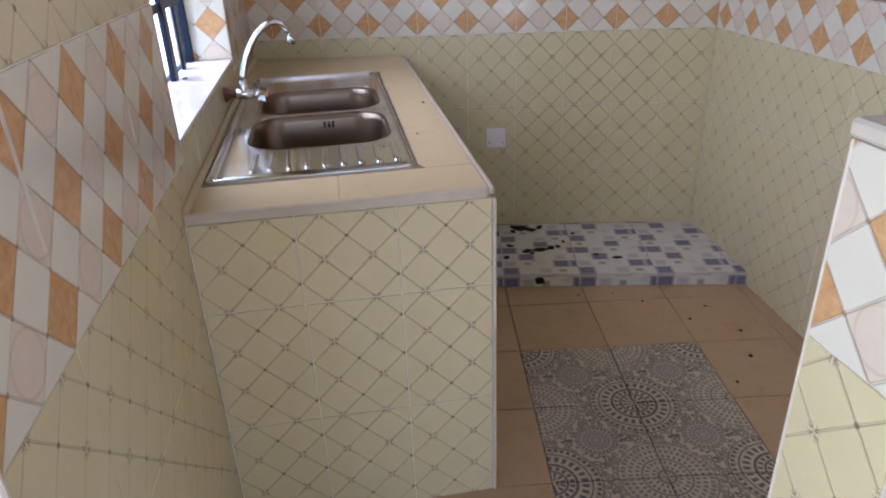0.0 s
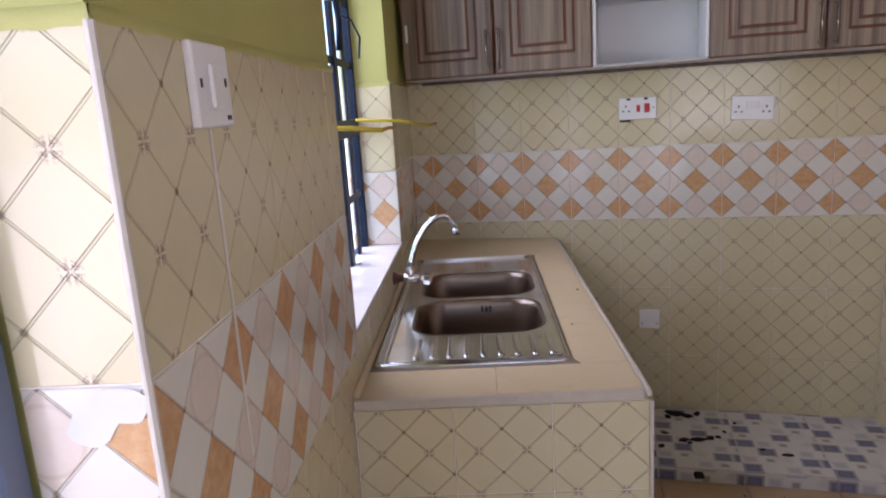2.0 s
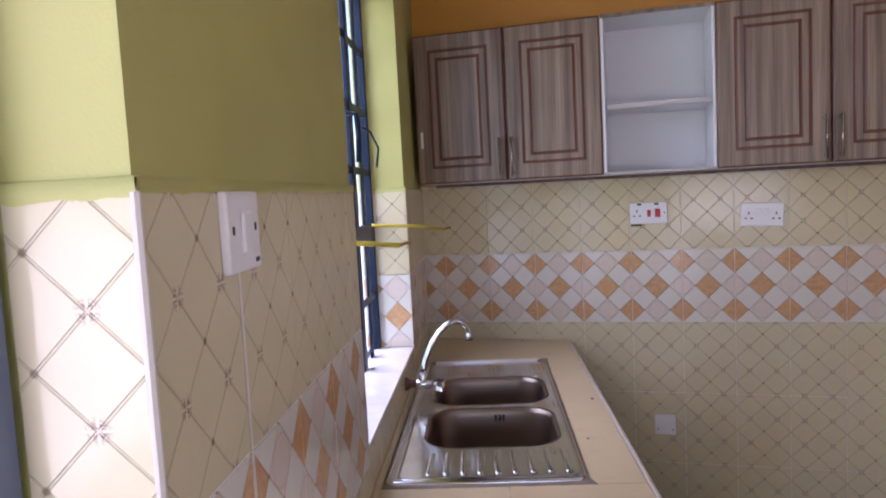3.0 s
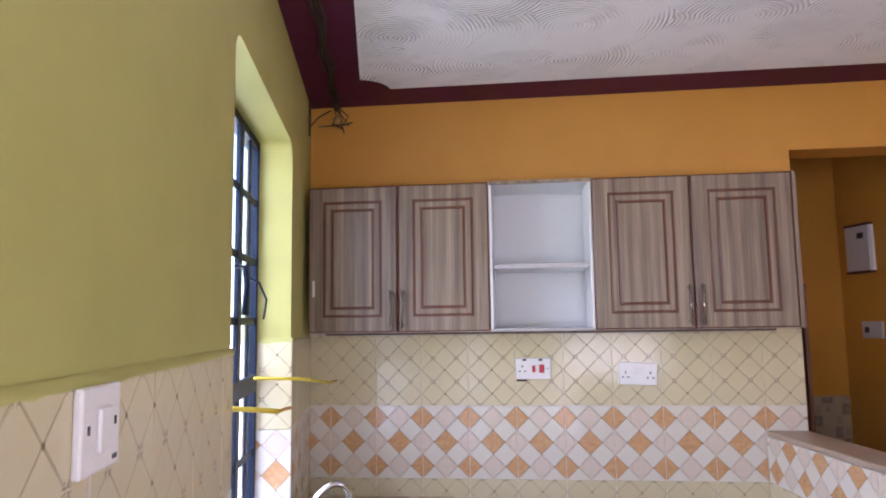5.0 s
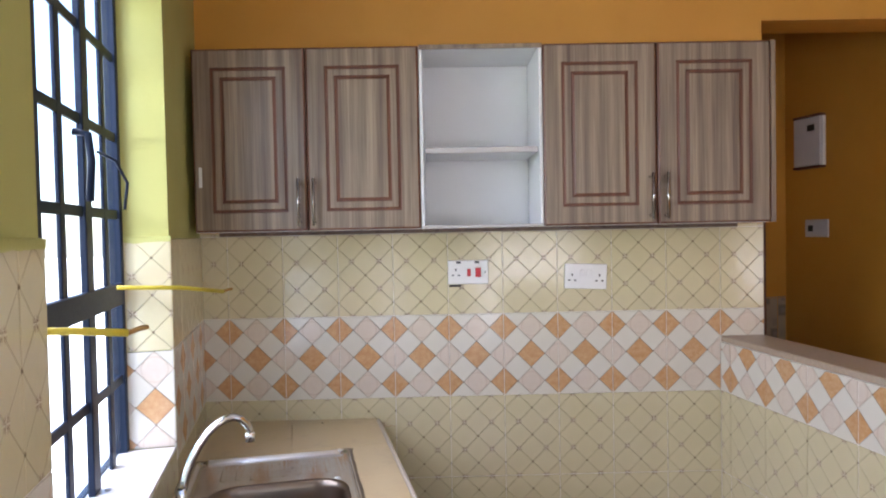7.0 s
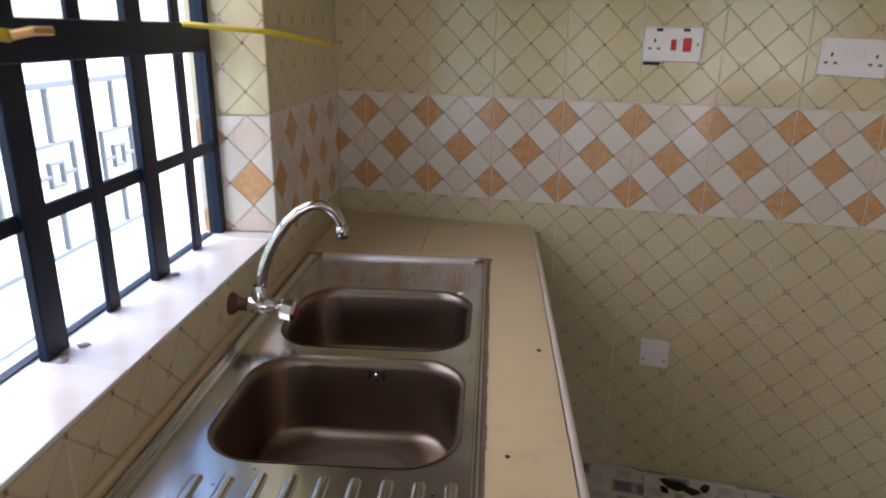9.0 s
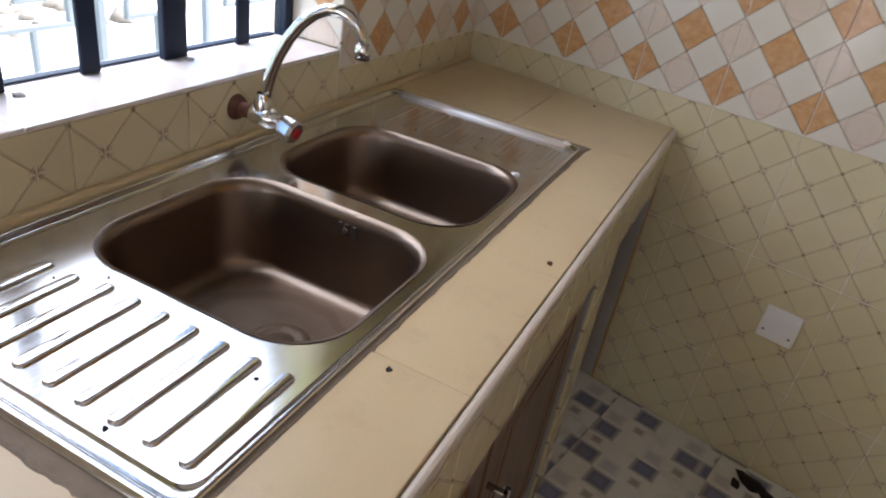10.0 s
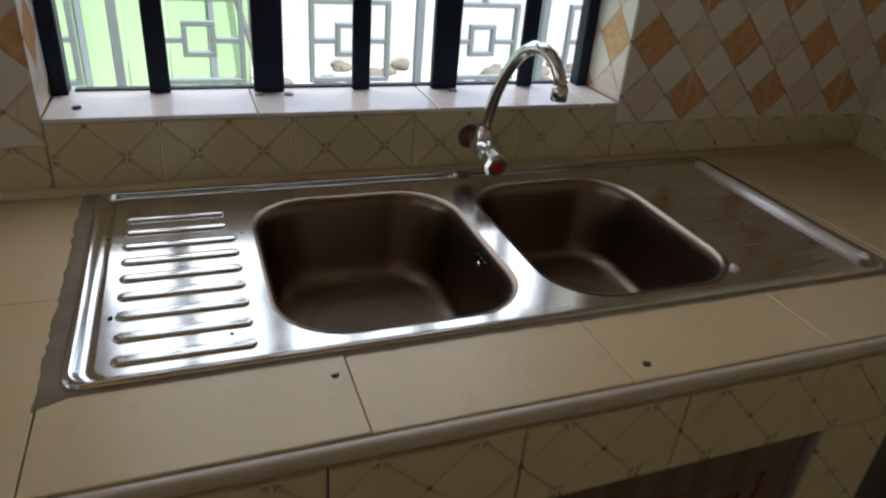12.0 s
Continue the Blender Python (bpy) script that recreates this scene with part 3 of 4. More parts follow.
DV0, DV1 = -3.42, -2.507                                # doorway along the left wall
CEIL = 2.53
T = 0.006                                              # tile thickness


def structure(name, bm, material, m, label, category):
    ob = part(name, bm, material)
    ob.matrix_world = m
    return tagged(ob, label, category, kind="structure")


bm = bmesh.new()
for v0, v1, z0, z1 in ((WV1 + T, 0.25, 0, CEIL), (WV0 - T, WV1 + T, 0, WZ0 - T), (WV0 - T, WV1 + T, WZ1, CEIL), (DV1, WV0 - T, 0, CEIL), (DV0, DV1, 2.15, CEIL), (-6.2, DV0, 0, CEIL)):
    box(-0.168, -T, v0 + (T if v0 == DV1 else 0), v1, z0, z1, bm=bm)
wall_left = structure("wall_left", bm, GREEN, ML, "lime green outer wall with patterned tiles below", "wall")

bm = bmesh.new()
box(-0.62, 1.69, T, 0.18, 0, CEIL, bm=bm)
box(1.69, 2.62, T, 0.18, 2.25, CEIL, bm=bm)
box(2.62, 4.2, T, 0.18, 0, CEIL, bm=bm)
wall_back = structure("wall_back", bm, ORANGE, ID, "ochre orange wall with tiles below and an opening", "wall")

wall_corridor = structure("wall_corridor", box(2.853, 3.0, -3.45, 0.9, 0, CEIL), ORANGE, ML, "ochre orange passage wall", "wall")
# unseen wall, its opening added to let the side fill lamp in
bm = bmesh.new()
for v0, v1, z0, z1 in ((-5.15, -3.452, 0, 0.82), (-5.15, -3.452, 2.18, CEIL), (-6.2, -5.152, 0, CEIL)):
    box(2.853, 3.0, v0, v1, z0, z1, bm=bm)
wall_side = structure("wall_side", bm, ORANGE, ML, "unseen ochre orange wall with an opening added for the side fill lamp", "wall")
# added out of view to stop outdoor light leaking into the passage
wall_corridor_side = structure("wall_corridor_side", box(0.60, 0.735, 0.182, 0.86, 0, CEIL), ORANGE, ID, "unseen ochre orange wall added to keep daylight out of the passage", "wall")
wall_corridor_end = structure("wall_corridor_end", box(1.2, 2.853, 0.483, 0.63, 0, CEIL), ORANGE, ML, "ochre orange wall with mosaic tiles below", "wall")
# unseen wall, its opening added to let the rear fill lamp in
bm = bmesh.new()
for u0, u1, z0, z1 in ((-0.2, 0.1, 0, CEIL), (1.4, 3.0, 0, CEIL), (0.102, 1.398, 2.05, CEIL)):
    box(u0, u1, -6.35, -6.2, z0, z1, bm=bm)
wall_rear = structure("wall_rear", bm, PLAIN_PAINT, ML, "unseen plain cream wall with an opening added for the rear fill lamp", "wall")

bm = box(-1.2, 4.2, -6.9, 1.6, -0.12, -0.008)
floor = structure("floor", bm, DARK_GROUT, ID, "beige tiled floor with a patterned inlay", "floor")

# ceiling: maroon border and a swirled white field with notched corners, in one mesh
eaves = [ML @ Vector((-0.168, v, 0)) for v in (-6.6, 0.5)]
bm = prism([(eaves[0].x, eaves[0].y), (4.2, -6.9), (4.2, 1.6), (eaves[1].x, 1.6), (eaves[1].x, eaves[1].y)], CEIL, CEIL + 0.1)
field = []
lean = math.tan(A)
corners = [Vector((-0.083, -0.235)), Vector((-0.083 + 4.2 * lean, -4.435)), Vector((2.27 + 4.2 * lean, -4.435)), Vector((2.27, -0.235))]
for k, c in enumerate(corners):
    a = (corners[k - 1] - c).normalized()
    b = (corners[(k + 1) % 4] - c).normalized()
    for i in range(9):
        d = a.lerp(b, i / 8).normalized() * 0.125
        field.append((c.x + d.x, c.y + d.y))
own = prism(field, CEIL - 0.012, CEIL + 0.004)
for f in own.faces:
    f.material_index = 1
merge(bm, own)
ceiling = part("ceiling", bm, [MAROON, CEILING])
tagged(ceiling, "swirled white plaster ceiling with a maroon border", "ceiling", kind="structure")

# low wall on the right and its return beside the entrance
bm = box(T, 0.155, -2.44, 0.0, 0, 1.078)
wall_low = structure("wall_low", bm, GROUT, MR, "waist-high tiled partition wall", "wall")
part("wall_cap", box(0.001, 0.160, -2.44, -0.001, 1.079, 1.101, 0.004), BRONZE_STONE, wall_low, "brown granite capping")
bm = box(0.79 + T, 1.93, -2.585 + T, -2.446 - T, 0, 1.118)
wall_return = structure("wall_return", bm, GROUT, ML, "waist-high tiled partition end beside the entrance", "wall")
part("wall_cap", box(0.786, 1.93, -2.589, -2.442, 1.119, 1.138, 0.004), TRIM_WHITE, wall_return, "pale capping")

# door opening: steel lining
door = thing("door_1", ML, "blue-grey steel door frame in the outer wall", "door", kind="structure")
part("door_jamb", box(-0.20, -0.118, DV1 - 0.035, DV1 + 0.0, 0.0, 2.15, 0.004), DOOR_GREY, door)
part("door_jamb", box(-0.20, -0.118, DV0, DV0 + 0.055, 0.0, 2.15, 0.004), DOOR_GREY, door)
part("door_head", box(-0.20, -0.118, DV0 + 0.056, DV1 - 0.056, 2.09, 2.15, 0.004), DOOR_GREY, door)

# ---- window ----
window = thing("window_1", ML, "blue-black steel casement window with small panes", "window", kind="structure")
FU = -0.118
cols = [WV0, -1.453, -1.280, -1.119, -0.962, -0.793, WV1]
rows_z = [WZ0, 1.135, 1.36, 1.565, 1.765, 1.97, WZ1]
part("window_frame", box(FU - 0.04, FU, WV0, WV0 + 0.024, WZ0, WZ1, 0.002), FRAME_BLUE, window)
part("window_frame", box(FU - 0.03, FU, WV1 - 0.024, WV1, WZ0, WZ1, 0.002), FRAME_BLUE, window)
part("window_frame", box(FU - 0.038, FU - 0.022, WV0 + 0.03, WV1 - 0.03, WZ0, WZ0 + 0.004, 0.001), FRAME_BLUE, window)
part("window_frame", box(FU - 0.042, FU, WV0 + 0.03, WV1 - 0.03, WZ1 - 0.03, WZ1, 0.002), FRAME_BLUE, window)
for k, v in enumerate(cols[1:-1]):
    w = 0.025 if k in (1, 3) else 0.016
    part("mullion", box(FU - 0.014, FU + (0.001 if k in (1, 3) else -0.005), v - w, v + w, WZ0, WZ1 - 0.028, 0.002), FRAME_BLUE, window)
for k, z in enumerate(rows_z[1:-1]):
    w = 0.028 if k == 1 else 0.012
    part("glazing_bar", box(FU - 0.0135, FU + (0.004 if k == 1 else -0.0055), WV0 + 0.028, WV1 - 0.028, z - w, z + w, 0.002), FRAME_BLUE, window)
for v0, v1 in zip(cols, cols[1:]):
    for k, (z0, z1) in enumerate(zip(rows_z, rows_z[1:])):
        pane = part("pane", box(FU - 0.0105, FU - 0.008, v0 + 0.006, v1 - 0.006, z0 + 0.006, z1 - 0.006), GLASS, window)
        pane.visible_shadow = False
# rounded plaster in the two upper corners of the reveal
for v, way in ((WV1, -1), (WV0, 1)):
    arc = [(v + way * (0.05 - 0.05 * math.sin(radians(a))), WZ1 - (0.05 - 0.05 * math.cos(radians(a)))) for a in range(0, 91, 15)]
    outline = [(v + way * -0.004, WZ1 + 0.004)] + arc
    bm = bmesh.new()
    near_side, far_side = [[bm.verts.new((u, a, b)) for a, b in outline] for u in (-0.0075, FU + 0.004)]
    bm.faces.new(near_side), bm.faces.new(far_side)
    for k in range(len(outline)):
        n = (k + 1) % len(outline)
        bm.faces.new((near_side[k], near_side[n], far_side[n], far_side[k]))
    part("reveal_fillet", bm, GREEN, wall_left, m=Matrix.Identity(4))
# handle and stay on the casement
bm = tube([(FU + 0.012, -1.10, 1.72), (FU + 0.04, -1.10, 1.715), (FU + 0.045, -1.10, 1.66), (FU + 0.04, -1.10, 1.58)], 0.008, 8)
part("window_handle", bm, FRAME_BLUE, window, "dark casement handle", smooth=True)
bm = tube([(FU + 0.012, -0.93, 1.70), (FU + 0.05, -0.925, 1.68), (FU + 0.07, -0.91, 1.63), (FU + 0.06, -0.90, 1.57)], 0.0035, 8)
part("window_handle", bm, FRAME_BLUE, window, "dark casement handle", smooth=True)

# sill and jamb tiles
tile_field(wall_left, ML @ Matrix.Translation((0, 0, WZ0)), FU - 0.052, 0.0, WV0, WV1, 0.3, 0.3, -0.2, -1.612, lambda i, j: SILL_TILE)
tile_field(wall_left, wall_plane(ML, 0, WV1, 0), FU - 0.052, 0.0, WZ0, 1.5, 0.2, 0.3, -0.15, 0.0, by_row)
tile_field(wall_left, wall_plane(ML, 0, WV0, 180), 0.0, -FU + 0.052, WZ0, 1.5, 0.2, 0.3, -0.05, 0.0, by_row)

# ---- wall tiles ----
CT = 0.824                                             # counter top
tile_field(wall_left, wall_plane(ML, 0, 0, 90), DV1, 0.002, 0.0, 1.5, 0.2, 0.3, -2.302, 0.0, by_row,
           holes=[(WV0, WV1, CT - 0.04, 2.0), (-1.72, 0.1, 0.0, CT - 0.03)], bed=GROUT)
tile_field(wall_left, wall_plane(ML, 0, 0, 90), WV0, WV1, CT - 0.03, WZ0 - 0.006, 0.2, 0.3, -2.257, 0.777, lambda i, j: TILE_PLAIN, bed=GROUT)
tile_field(wall_left, wall_plane(ML, 0, DV1, 0), -0.116, 0.0, 0.0, 1.5, 0.2, 0.3, -0.2, 0.0, by_row, bed=GROUT)
tile_field(wall_back, wall_plane(ID, 0, 0, 0), -0.37, 1.69, 0.0, 1.513, 0.2, 0.3, 0.528, 0.0, by_row, holes=[(-0.4, 0.262, 0.0, CT - 0.03)], bed=GROUT)
tile_field(wall_low, wall_plane(MR, 0, 0, -90), 0.0, 2.44, 0.0, 1.078, 0.2, 0.3, 0.06, 0.0, by_row, bed=GROUT)
tile_field(wall_return, wall_plane(ML, 0.79, 0, -90), 2.446, 2.585, 0.0, 1.118, 0.2, 0.3, 2.439, 0.0, by_row, bed=GROUT)
tile_field(wall_corridor_end, wall_plane(ML, 0, 0.482, 0), 1.3, 2.85, 0.0, 1.128, 0.25, 0.28, 1.3, 0.0, lambda i, j: GREY_MOSAIC)
# thin white corner trims on the outer tile edges
trim = part("trim_corner", box(-0.007, 0.002, DV1 - 0.002, DV1 + 0.007, 0.0, 1.497, 0.003), TRIM_WHITE)
trim.matrix_world = ML
tagged(trim, "thin white plastic corner trim on the tile edge", "trim", kind="structure")
trim = part("trim_corner", box(0.788, 0.794, -2.451, -2.444, 0.0, 1.118, 0.003), TRIM_WHITE)
trim.matrix_world = ML
tagged(trim, "thin white plastic corner trim on the tile edge", "trim", kind="structure")

# cement under the counter at the back
cement = part("wall_cement_patch", box(-0.40, 0.258, -0.004, 0.005, 0.0, 0.79), CEMENT)
tagged(cement, "bare grey cement wall under the counter", "wall", kind="structure")

# ---- floor tiles ----
def floor_pick(i, j):
    return MEDALLION[(i + j) % 2] if i in (0, 1) and -4 <= j <= -1 else FLOOR_TILE


tile_field(floor, MF, -0.9, 1.5, -2.4, 0.6, 0.3, 0.3, 0.0, 0.0, floor_pick, joint=0.003, thick=0.008)

# ---- raised plinth along the back wall ----
plinth = thing("tiled_floor_plinth", ID, "low step on the floor covered in blue patterned tiles", "step")
part("base", prism([(-0.3, -0.494), (1.60, -0.494), (1.528, -0.002), (-0.3, -0.002)], 0.0, 0.049), GROUT, plinth)
tile_field(plinth, Matrix.Translation((0, 0, 0.055)), -0.3, 1.60, -0.5, -0.003, 0.3, 0.3, 0.06, -0.5, lambda i, j: BLUE_MOSAIC, joint=0.002)
tile_field(plinth, wall_plane(ID, 0, -0.5, 0), -0.3, 1.602, 0.0, 0.048, 0.3, 0.3, 0.06, -0.2, lambda i, j: BLUE_MOSAIC, joint=0.002)


# ---- the sink counter ----
CU, CV = 0.616, -1.728                                 # depth and near end
counter = thing("kitchen_counter", ML, "tiled masonry sink counter with cream tile top", "counter")
tanA = math.tan(A)
SU0, SU1, SV0, SV1 = 0.018, 0.477, -1.555, -0.466       # sink cut-out
bm = prism([(0.002, CV + T), (CU - T, CV + T), (CU - T, SV0 + 0.03), (0.002, SV0 + 0.03)], 0.78, CT - T)
merge(bm, prism([(SU1 - 0.03, SV0 + 0.03), (CU - T, SV0 + 0.03), (CU - T, SV1 - 0.03), (SU1 - 0.03, SV1 - 0.03)], 0.78, CT - T))
merge(bm, prism([(0.002, SV1 - 0.03), (CU - T, SV1 - 0.03), (CU - T, -CU * tanA - 0.001), (0.002, -0.001)], 0.78, CT - T))
part("slab", bm, COUNTER_GROUT, counter)
part("end_wall", box(0.002, CU - T, CV + T, CV + 0.11, 0.0, 0.78), GROUT, counter)
part("side_beam", box(CU - 0.06, CU - T, CV + 0.11, -CU * tanA - 0.02, 0.69, 0.78), CEMENT, counter)
part("pillar", box(CU - 0.42, CU - T, -0.674, -0.556, 0.0, 0.69), CEMENT, counter)
part("back_panel", box(0.004, 0.02, CV + 0.11, -0.02, 0.0, 0.78), CEMENT, counter, "bare cement back")
# facing tiles
tile_field(counter, wall_plane(ML, 0, CV, 0), 0.0, CU - 0.004, 0.0, CT - 0.022, 0.205, 0.3, 0.003, 0.0, lambda i, j: TILE_PLAIN, bed=GROUT)
tile_field(counter, wall_plane(ML, CU, 0, 90), CV + 0.004, -CU * tanA - 0.004, 0.69, CT - 0.022, 0.2, 0.3, -1.728, 0.6, lambda i, j: TILE_PLAIN)
tile_field(counter, wall_plane(ML, CU, 0, 90), CV + 0.004, CV + 0.12, 0.0, 0.69, 0.2, 0.3, -1.728, 0.0, lambda i, j: TILE_PLAIN)
tile_field(counter, wall_plane(ML, CU, 0, 90), -0.68, -0.55, 0.0, 0.69, 0.2, 0.3, -0.68, 0.0, lambda i, j: TILE_PLAIN)
tile_field(counter, wall_plane(ML, 0, -0.55, 180), -CU + 0.003, -CU + 0.42, 0.0, 0.69, 0.2, 0.3, -CU, 0.0, lambda i, j: TILE_PLAIN)
part("edge_trim", box(CU - 0.0045, CU + 0.0035, CV - 0.0035, CV + 0.0042, 0.0, CT - 0.0225, 0.002), TRIM_WHITE, counter, "white corner trim")
# top tiles round the sink
tile_field(counter, ML @ Matrix.Translation((0, 0, CT)), 0.002, CU - 0.013, CV + 0.008, 0.03, 0.30, 0.2865, 0.003, -1.2845, lambda i, j: COUNTER_TILE,
           holes=[(SU0 - 0.014, SU1 + 0.006, SV0 - 0.017, SV1 + 0.022)], joint=0.0009, wobble=0.0002)
# white nosing along the edges
part("edge_nosing", box(CU - 0.012, CU + 0.0015, CV - 0.002, -CU * tanA - 0.003, CT - 0.016, CT + 0.001, 0.006, seg=3), NOSING, counter, "white plastic nosing")
part("edge_nosing", box(0.002, CU - 0.014, CV - 0.003, CV + 0.008, CT - 0.022, CT + 0.0015, 0.004, seg=2), NOSING, counter, "white plastic nosing")
# mortar round the sink and along the wall
bm = bmesh.new()
for u0, u1, v0, v1 in ((SU0 - 0.016, SU0 + 0.012, SV0 - 0.019, SV1 + 0.024), (SU1 - 0.012, SU1 + 0.008, SV0 - 0.019, SV1 + 0.024),
                       (SU0 + 0.012, SU1 - 0.012, SV0 - 0.019, SV0 + 0.012), (SU0 + 0.012, SU1 - 0.012, SV1 - 0.012, SV1 + 0.024)):
    box(u0, u1, v0, v1, CT - 0.012, CT - 0.0008, bm=bm)
part("mortar_joint", bm, DARK_GROUT, counter, "grey cement joint round the sink")
ring = []
for (u0, v0), (u1, v1) in (((SU0, SV0), (SU1, SV0)), ((SU1, SV0), (SU1, SV1)), ((SU1, SV1), (SU0, SV1)), ((SU0, SV1), (SU0, SV0))):
    steps = int(max(abs(u1 - u0), abs(v1 - v0)) / 0.010)
    ring += [(u0 + (u1 - u0) * k / steps, v0 + (v1 - v0) * k / steps) for k in range(steps)]
loops = []
for reach, z in ((-0.006, 0.0006), (0.010, 0.0012), (0.019, 0.0005), (0.021, -0.001)):
    loop = []
    for u, v in ring:
        du = 1 if u > SU1 - 0.004 else -1 if u < SU0 + 0.004 else 0
        dv = 1 if v > SV1 - 0.004 else -1 if v < SV0 + 0.004 else 0
        k = reach + (0.005 * noise.noise(Vector((u * 28, v * 28, 3.0))) + 0.004 * noise.noise(Vector((u * 110, v * 110, 1.0))) if reach > 0.012 else 0)
        k *= 0.95 if dv == -1 else 0.75
        if du == -1:
            k = min(k, 0.014)
        if du == 1 and dv == 0:
            k *= 0.55
        loop.append((u + du * k, v + dv * k, CT + z))
    loops.append(loop)
part("mortar_smear", loft(loops, False, False), DARK_GROUT, counter, "ragged grey cement smear round the sink", smooth=True)
bm = bmesh.new()
tube([(0.004, CV + 0.01, CT + 0.001), (0.005, -1.2, CT + 0.003), (0.004, -0.8, CT + 0.002), (0.003, -0.02, CT + 0.002)], 0.010, 8, bm=bm)
part("mortar_fillet", bm, COUNTER_TILE, counter, "cement fillet along the wall", smooth=True)


def panel_profile(w, h, thick, mats):
    """A routed door panel in its own x and z, front towards -y."""
    steps = [(0.0, 0.004), (0.006, 0.0), (0.060, 0.0), (0.062, 0.004), (0.067, 0.004), (0.071, 0.0008), (0.091, 0.0008), (0.093, 0.004), (0.097, 0.004), (0.103, 0.0)]
    bm = bmesh.new()
    loops = [[(0, thick, 0), (w, thick, 0), (w, thick, h), (0, thick, h)]]
    for d, dep in steps:
        loops.append([(d, dep, d), (w - d, dep, d), (w - d, dep, h - d), (d, dep, h - d)])
    loft(loops, True, True, bm)
    for f in bm.faces:
        c = f.calc_center_median()
        d = min(c.x, w - c.x, c.z, h - c.z)
        f.material_index = 1 if d < 0.004 or (0.060 < d < 0.070 or 0.091 < d < 0.101) and len(f.verts) == 4 and c.y > 0.0004 and c.y < thick * 0.5 else 0
    return finish(bm, mats)


def bar_handle(parent, x, z0, z1, material, y=0.0):
    h = part("handle", tube([(x, y, z0 + 0.012), (x, y - 0.028, z0 + 0.012), (x, y - 0.030, z0), (x, y - 0.030, z1), (x, y - 0.028, z1 - 0.012), (x, y, z1 - 0.012)], 0.0055, 8), material, parent, "chrome bar handle", smooth=True)
    return h


# cabinet doors under the counter
for v0, v1, side in ((-1.60, -1.146, 1), (-1.14, -0.684, 0)):
    unit = thing("under_counter_door", ML @ Matrix.Translation((CU - 0.012, v0, 0.10)) @ Matrix.Rotation(radians(90), 4, "Z"), "brown wood-grain cabinet door with routed panel under the counter", "cabinet door", "under counter doors")
    w = v1 - v0
    part("panel", panel_profile(w, 0.585, 0.018, [WOOD_LOW, WOOD_GROOVE]), None, unit)
    bar_handle(unit, w - 0.03 if side else 0.03, 0.30, 0.44, CHROME)
base = part("cabinet_plinth", box(CU - 0.05, CU - 0.03, -1.6, -0.68, 0.0, 0.10), WOOD_LOW)
base.matrix_world = ML
tagged(base, "brown board closing the cabinet base", "plinth")

# ---- double bowl sink ----
SZ = CT + 0.003
sink = thing("double_bowl_sink", ML, "stainless steel double bowl sink with two ribbed drainers", "sink")
B1, B2 = (0.086, 0.447, -1.343, -1.034), (0.086, 0.447, -0.994, -0.700)
holes = [rounded(*B1, 0.085, 8), rounded(*B2, 0.085, 8)]
outer = rounded(SU0 + 0.0295, SU1 - 0.012, SV0 + 0.0295, SV1 - 0.0295, 0.02, 6)
bm = bmesh.new()
edges = []
for loop in (outer, *holes):
    vs = [bm.verts.new((x, y, SZ)) for x, y in loop]
    edges += [bm.edges.new((vs[k], vs[(k + 1) % len(vs)])) for k in range(len(vs))]
bmesh.ops.triangle_fill(bm, use_beauty=True, use_dissolve=False, edges=edges)
for f in bm.faces:
    if f.normal.z < 0:
        f.normal_flip()
me = bpy.data.meshes.new("mesh")
bm.to_mesh(me), bm.free()
me.materials.append(STEEL)
deck = part("deck", me, None, sink, "brushed steel deck")
# raised outer rim
rim = []
for inset, z in ((0.0, CT - 0.002), (0.0, CT + 0.002), (0.003, CT + 0.006), (0.007, CT + 0.0075), (0.011, CT + 0.006), (0.0145, CT + 0.0015), (0.0175, CT - 0.0002), (0.024, CT - 0.0002), (0.0275, CT + 0.001), (0.0305, SZ + 0.0001)):
    rim.append([(x, y, z) for x, y in rounded(SU0 + inset, SU1 - inset * 0.42, SV0 + inset, SV1 - inset, 0.022, 6)])
part("rim", loft(rim, False, False), STEEL, sink, smooth=True)
for (u0, u1, v0, v1), overflow_side in ((B1, 1), (B2, 0)):
    prof = [(0.0, 0.0), (-0.003, 0.0012), (0.001, 0.0), (0.005, -0.006), (0.008, -0.02), (0.015, -0.120), (0.017, -0.146), (0.021, -0.156), (0.029, -0.1625), (0.040, -0.165), (0.07, -0.1665), (0.11, -0.168)]
    rings = []
    for ins, dz in prof[1:]:
        r = max(0.03, 0.085 - ins * 0.35)
        rings.append([(x, y, SZ + dz * 0.88) for x, y in rounded(u0 + ins, u1 - ins, v0 + ins, v1 - ins, min(r, (u1 - u0) / 2 - ins - 0.002, (v1 - v0) / 2 - ins - 0.002), 8)])
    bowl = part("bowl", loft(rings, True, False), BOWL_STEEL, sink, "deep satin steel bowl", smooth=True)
    cu, cv = (u0 + u1) / 2, (v0 + v1) / 2
    part("drain", lathe([(0.0, 0.001), (0.018, 0.001), (0.02, -0.0002), (0.028, -0.0002), (0.031, 0.0015), (0.041, 0.0015), (0.045, 0.0)]), DULL_STEEL, bowl, "round brown-stained steel waste", m=Matrix.Translation((cu + 0.02, cv, SZ - 0.1474)), smooth=True)
    if overflow_side:
        bm = bmesh.new()
        for k in (-1, 0, 1):
            box(k * 0.012 - 0.0035, k * 0.012 + 0.0035, -0.0015, 0.0015, -0.010, 0.010, 0.001, bm=bm)
        part("overflow_slot", bm, DARK_PLASTIC, bowl, "dark overflow slots", m=Matrix.Translation((0.290, v1 - 0.0085, SZ - 0.028)))
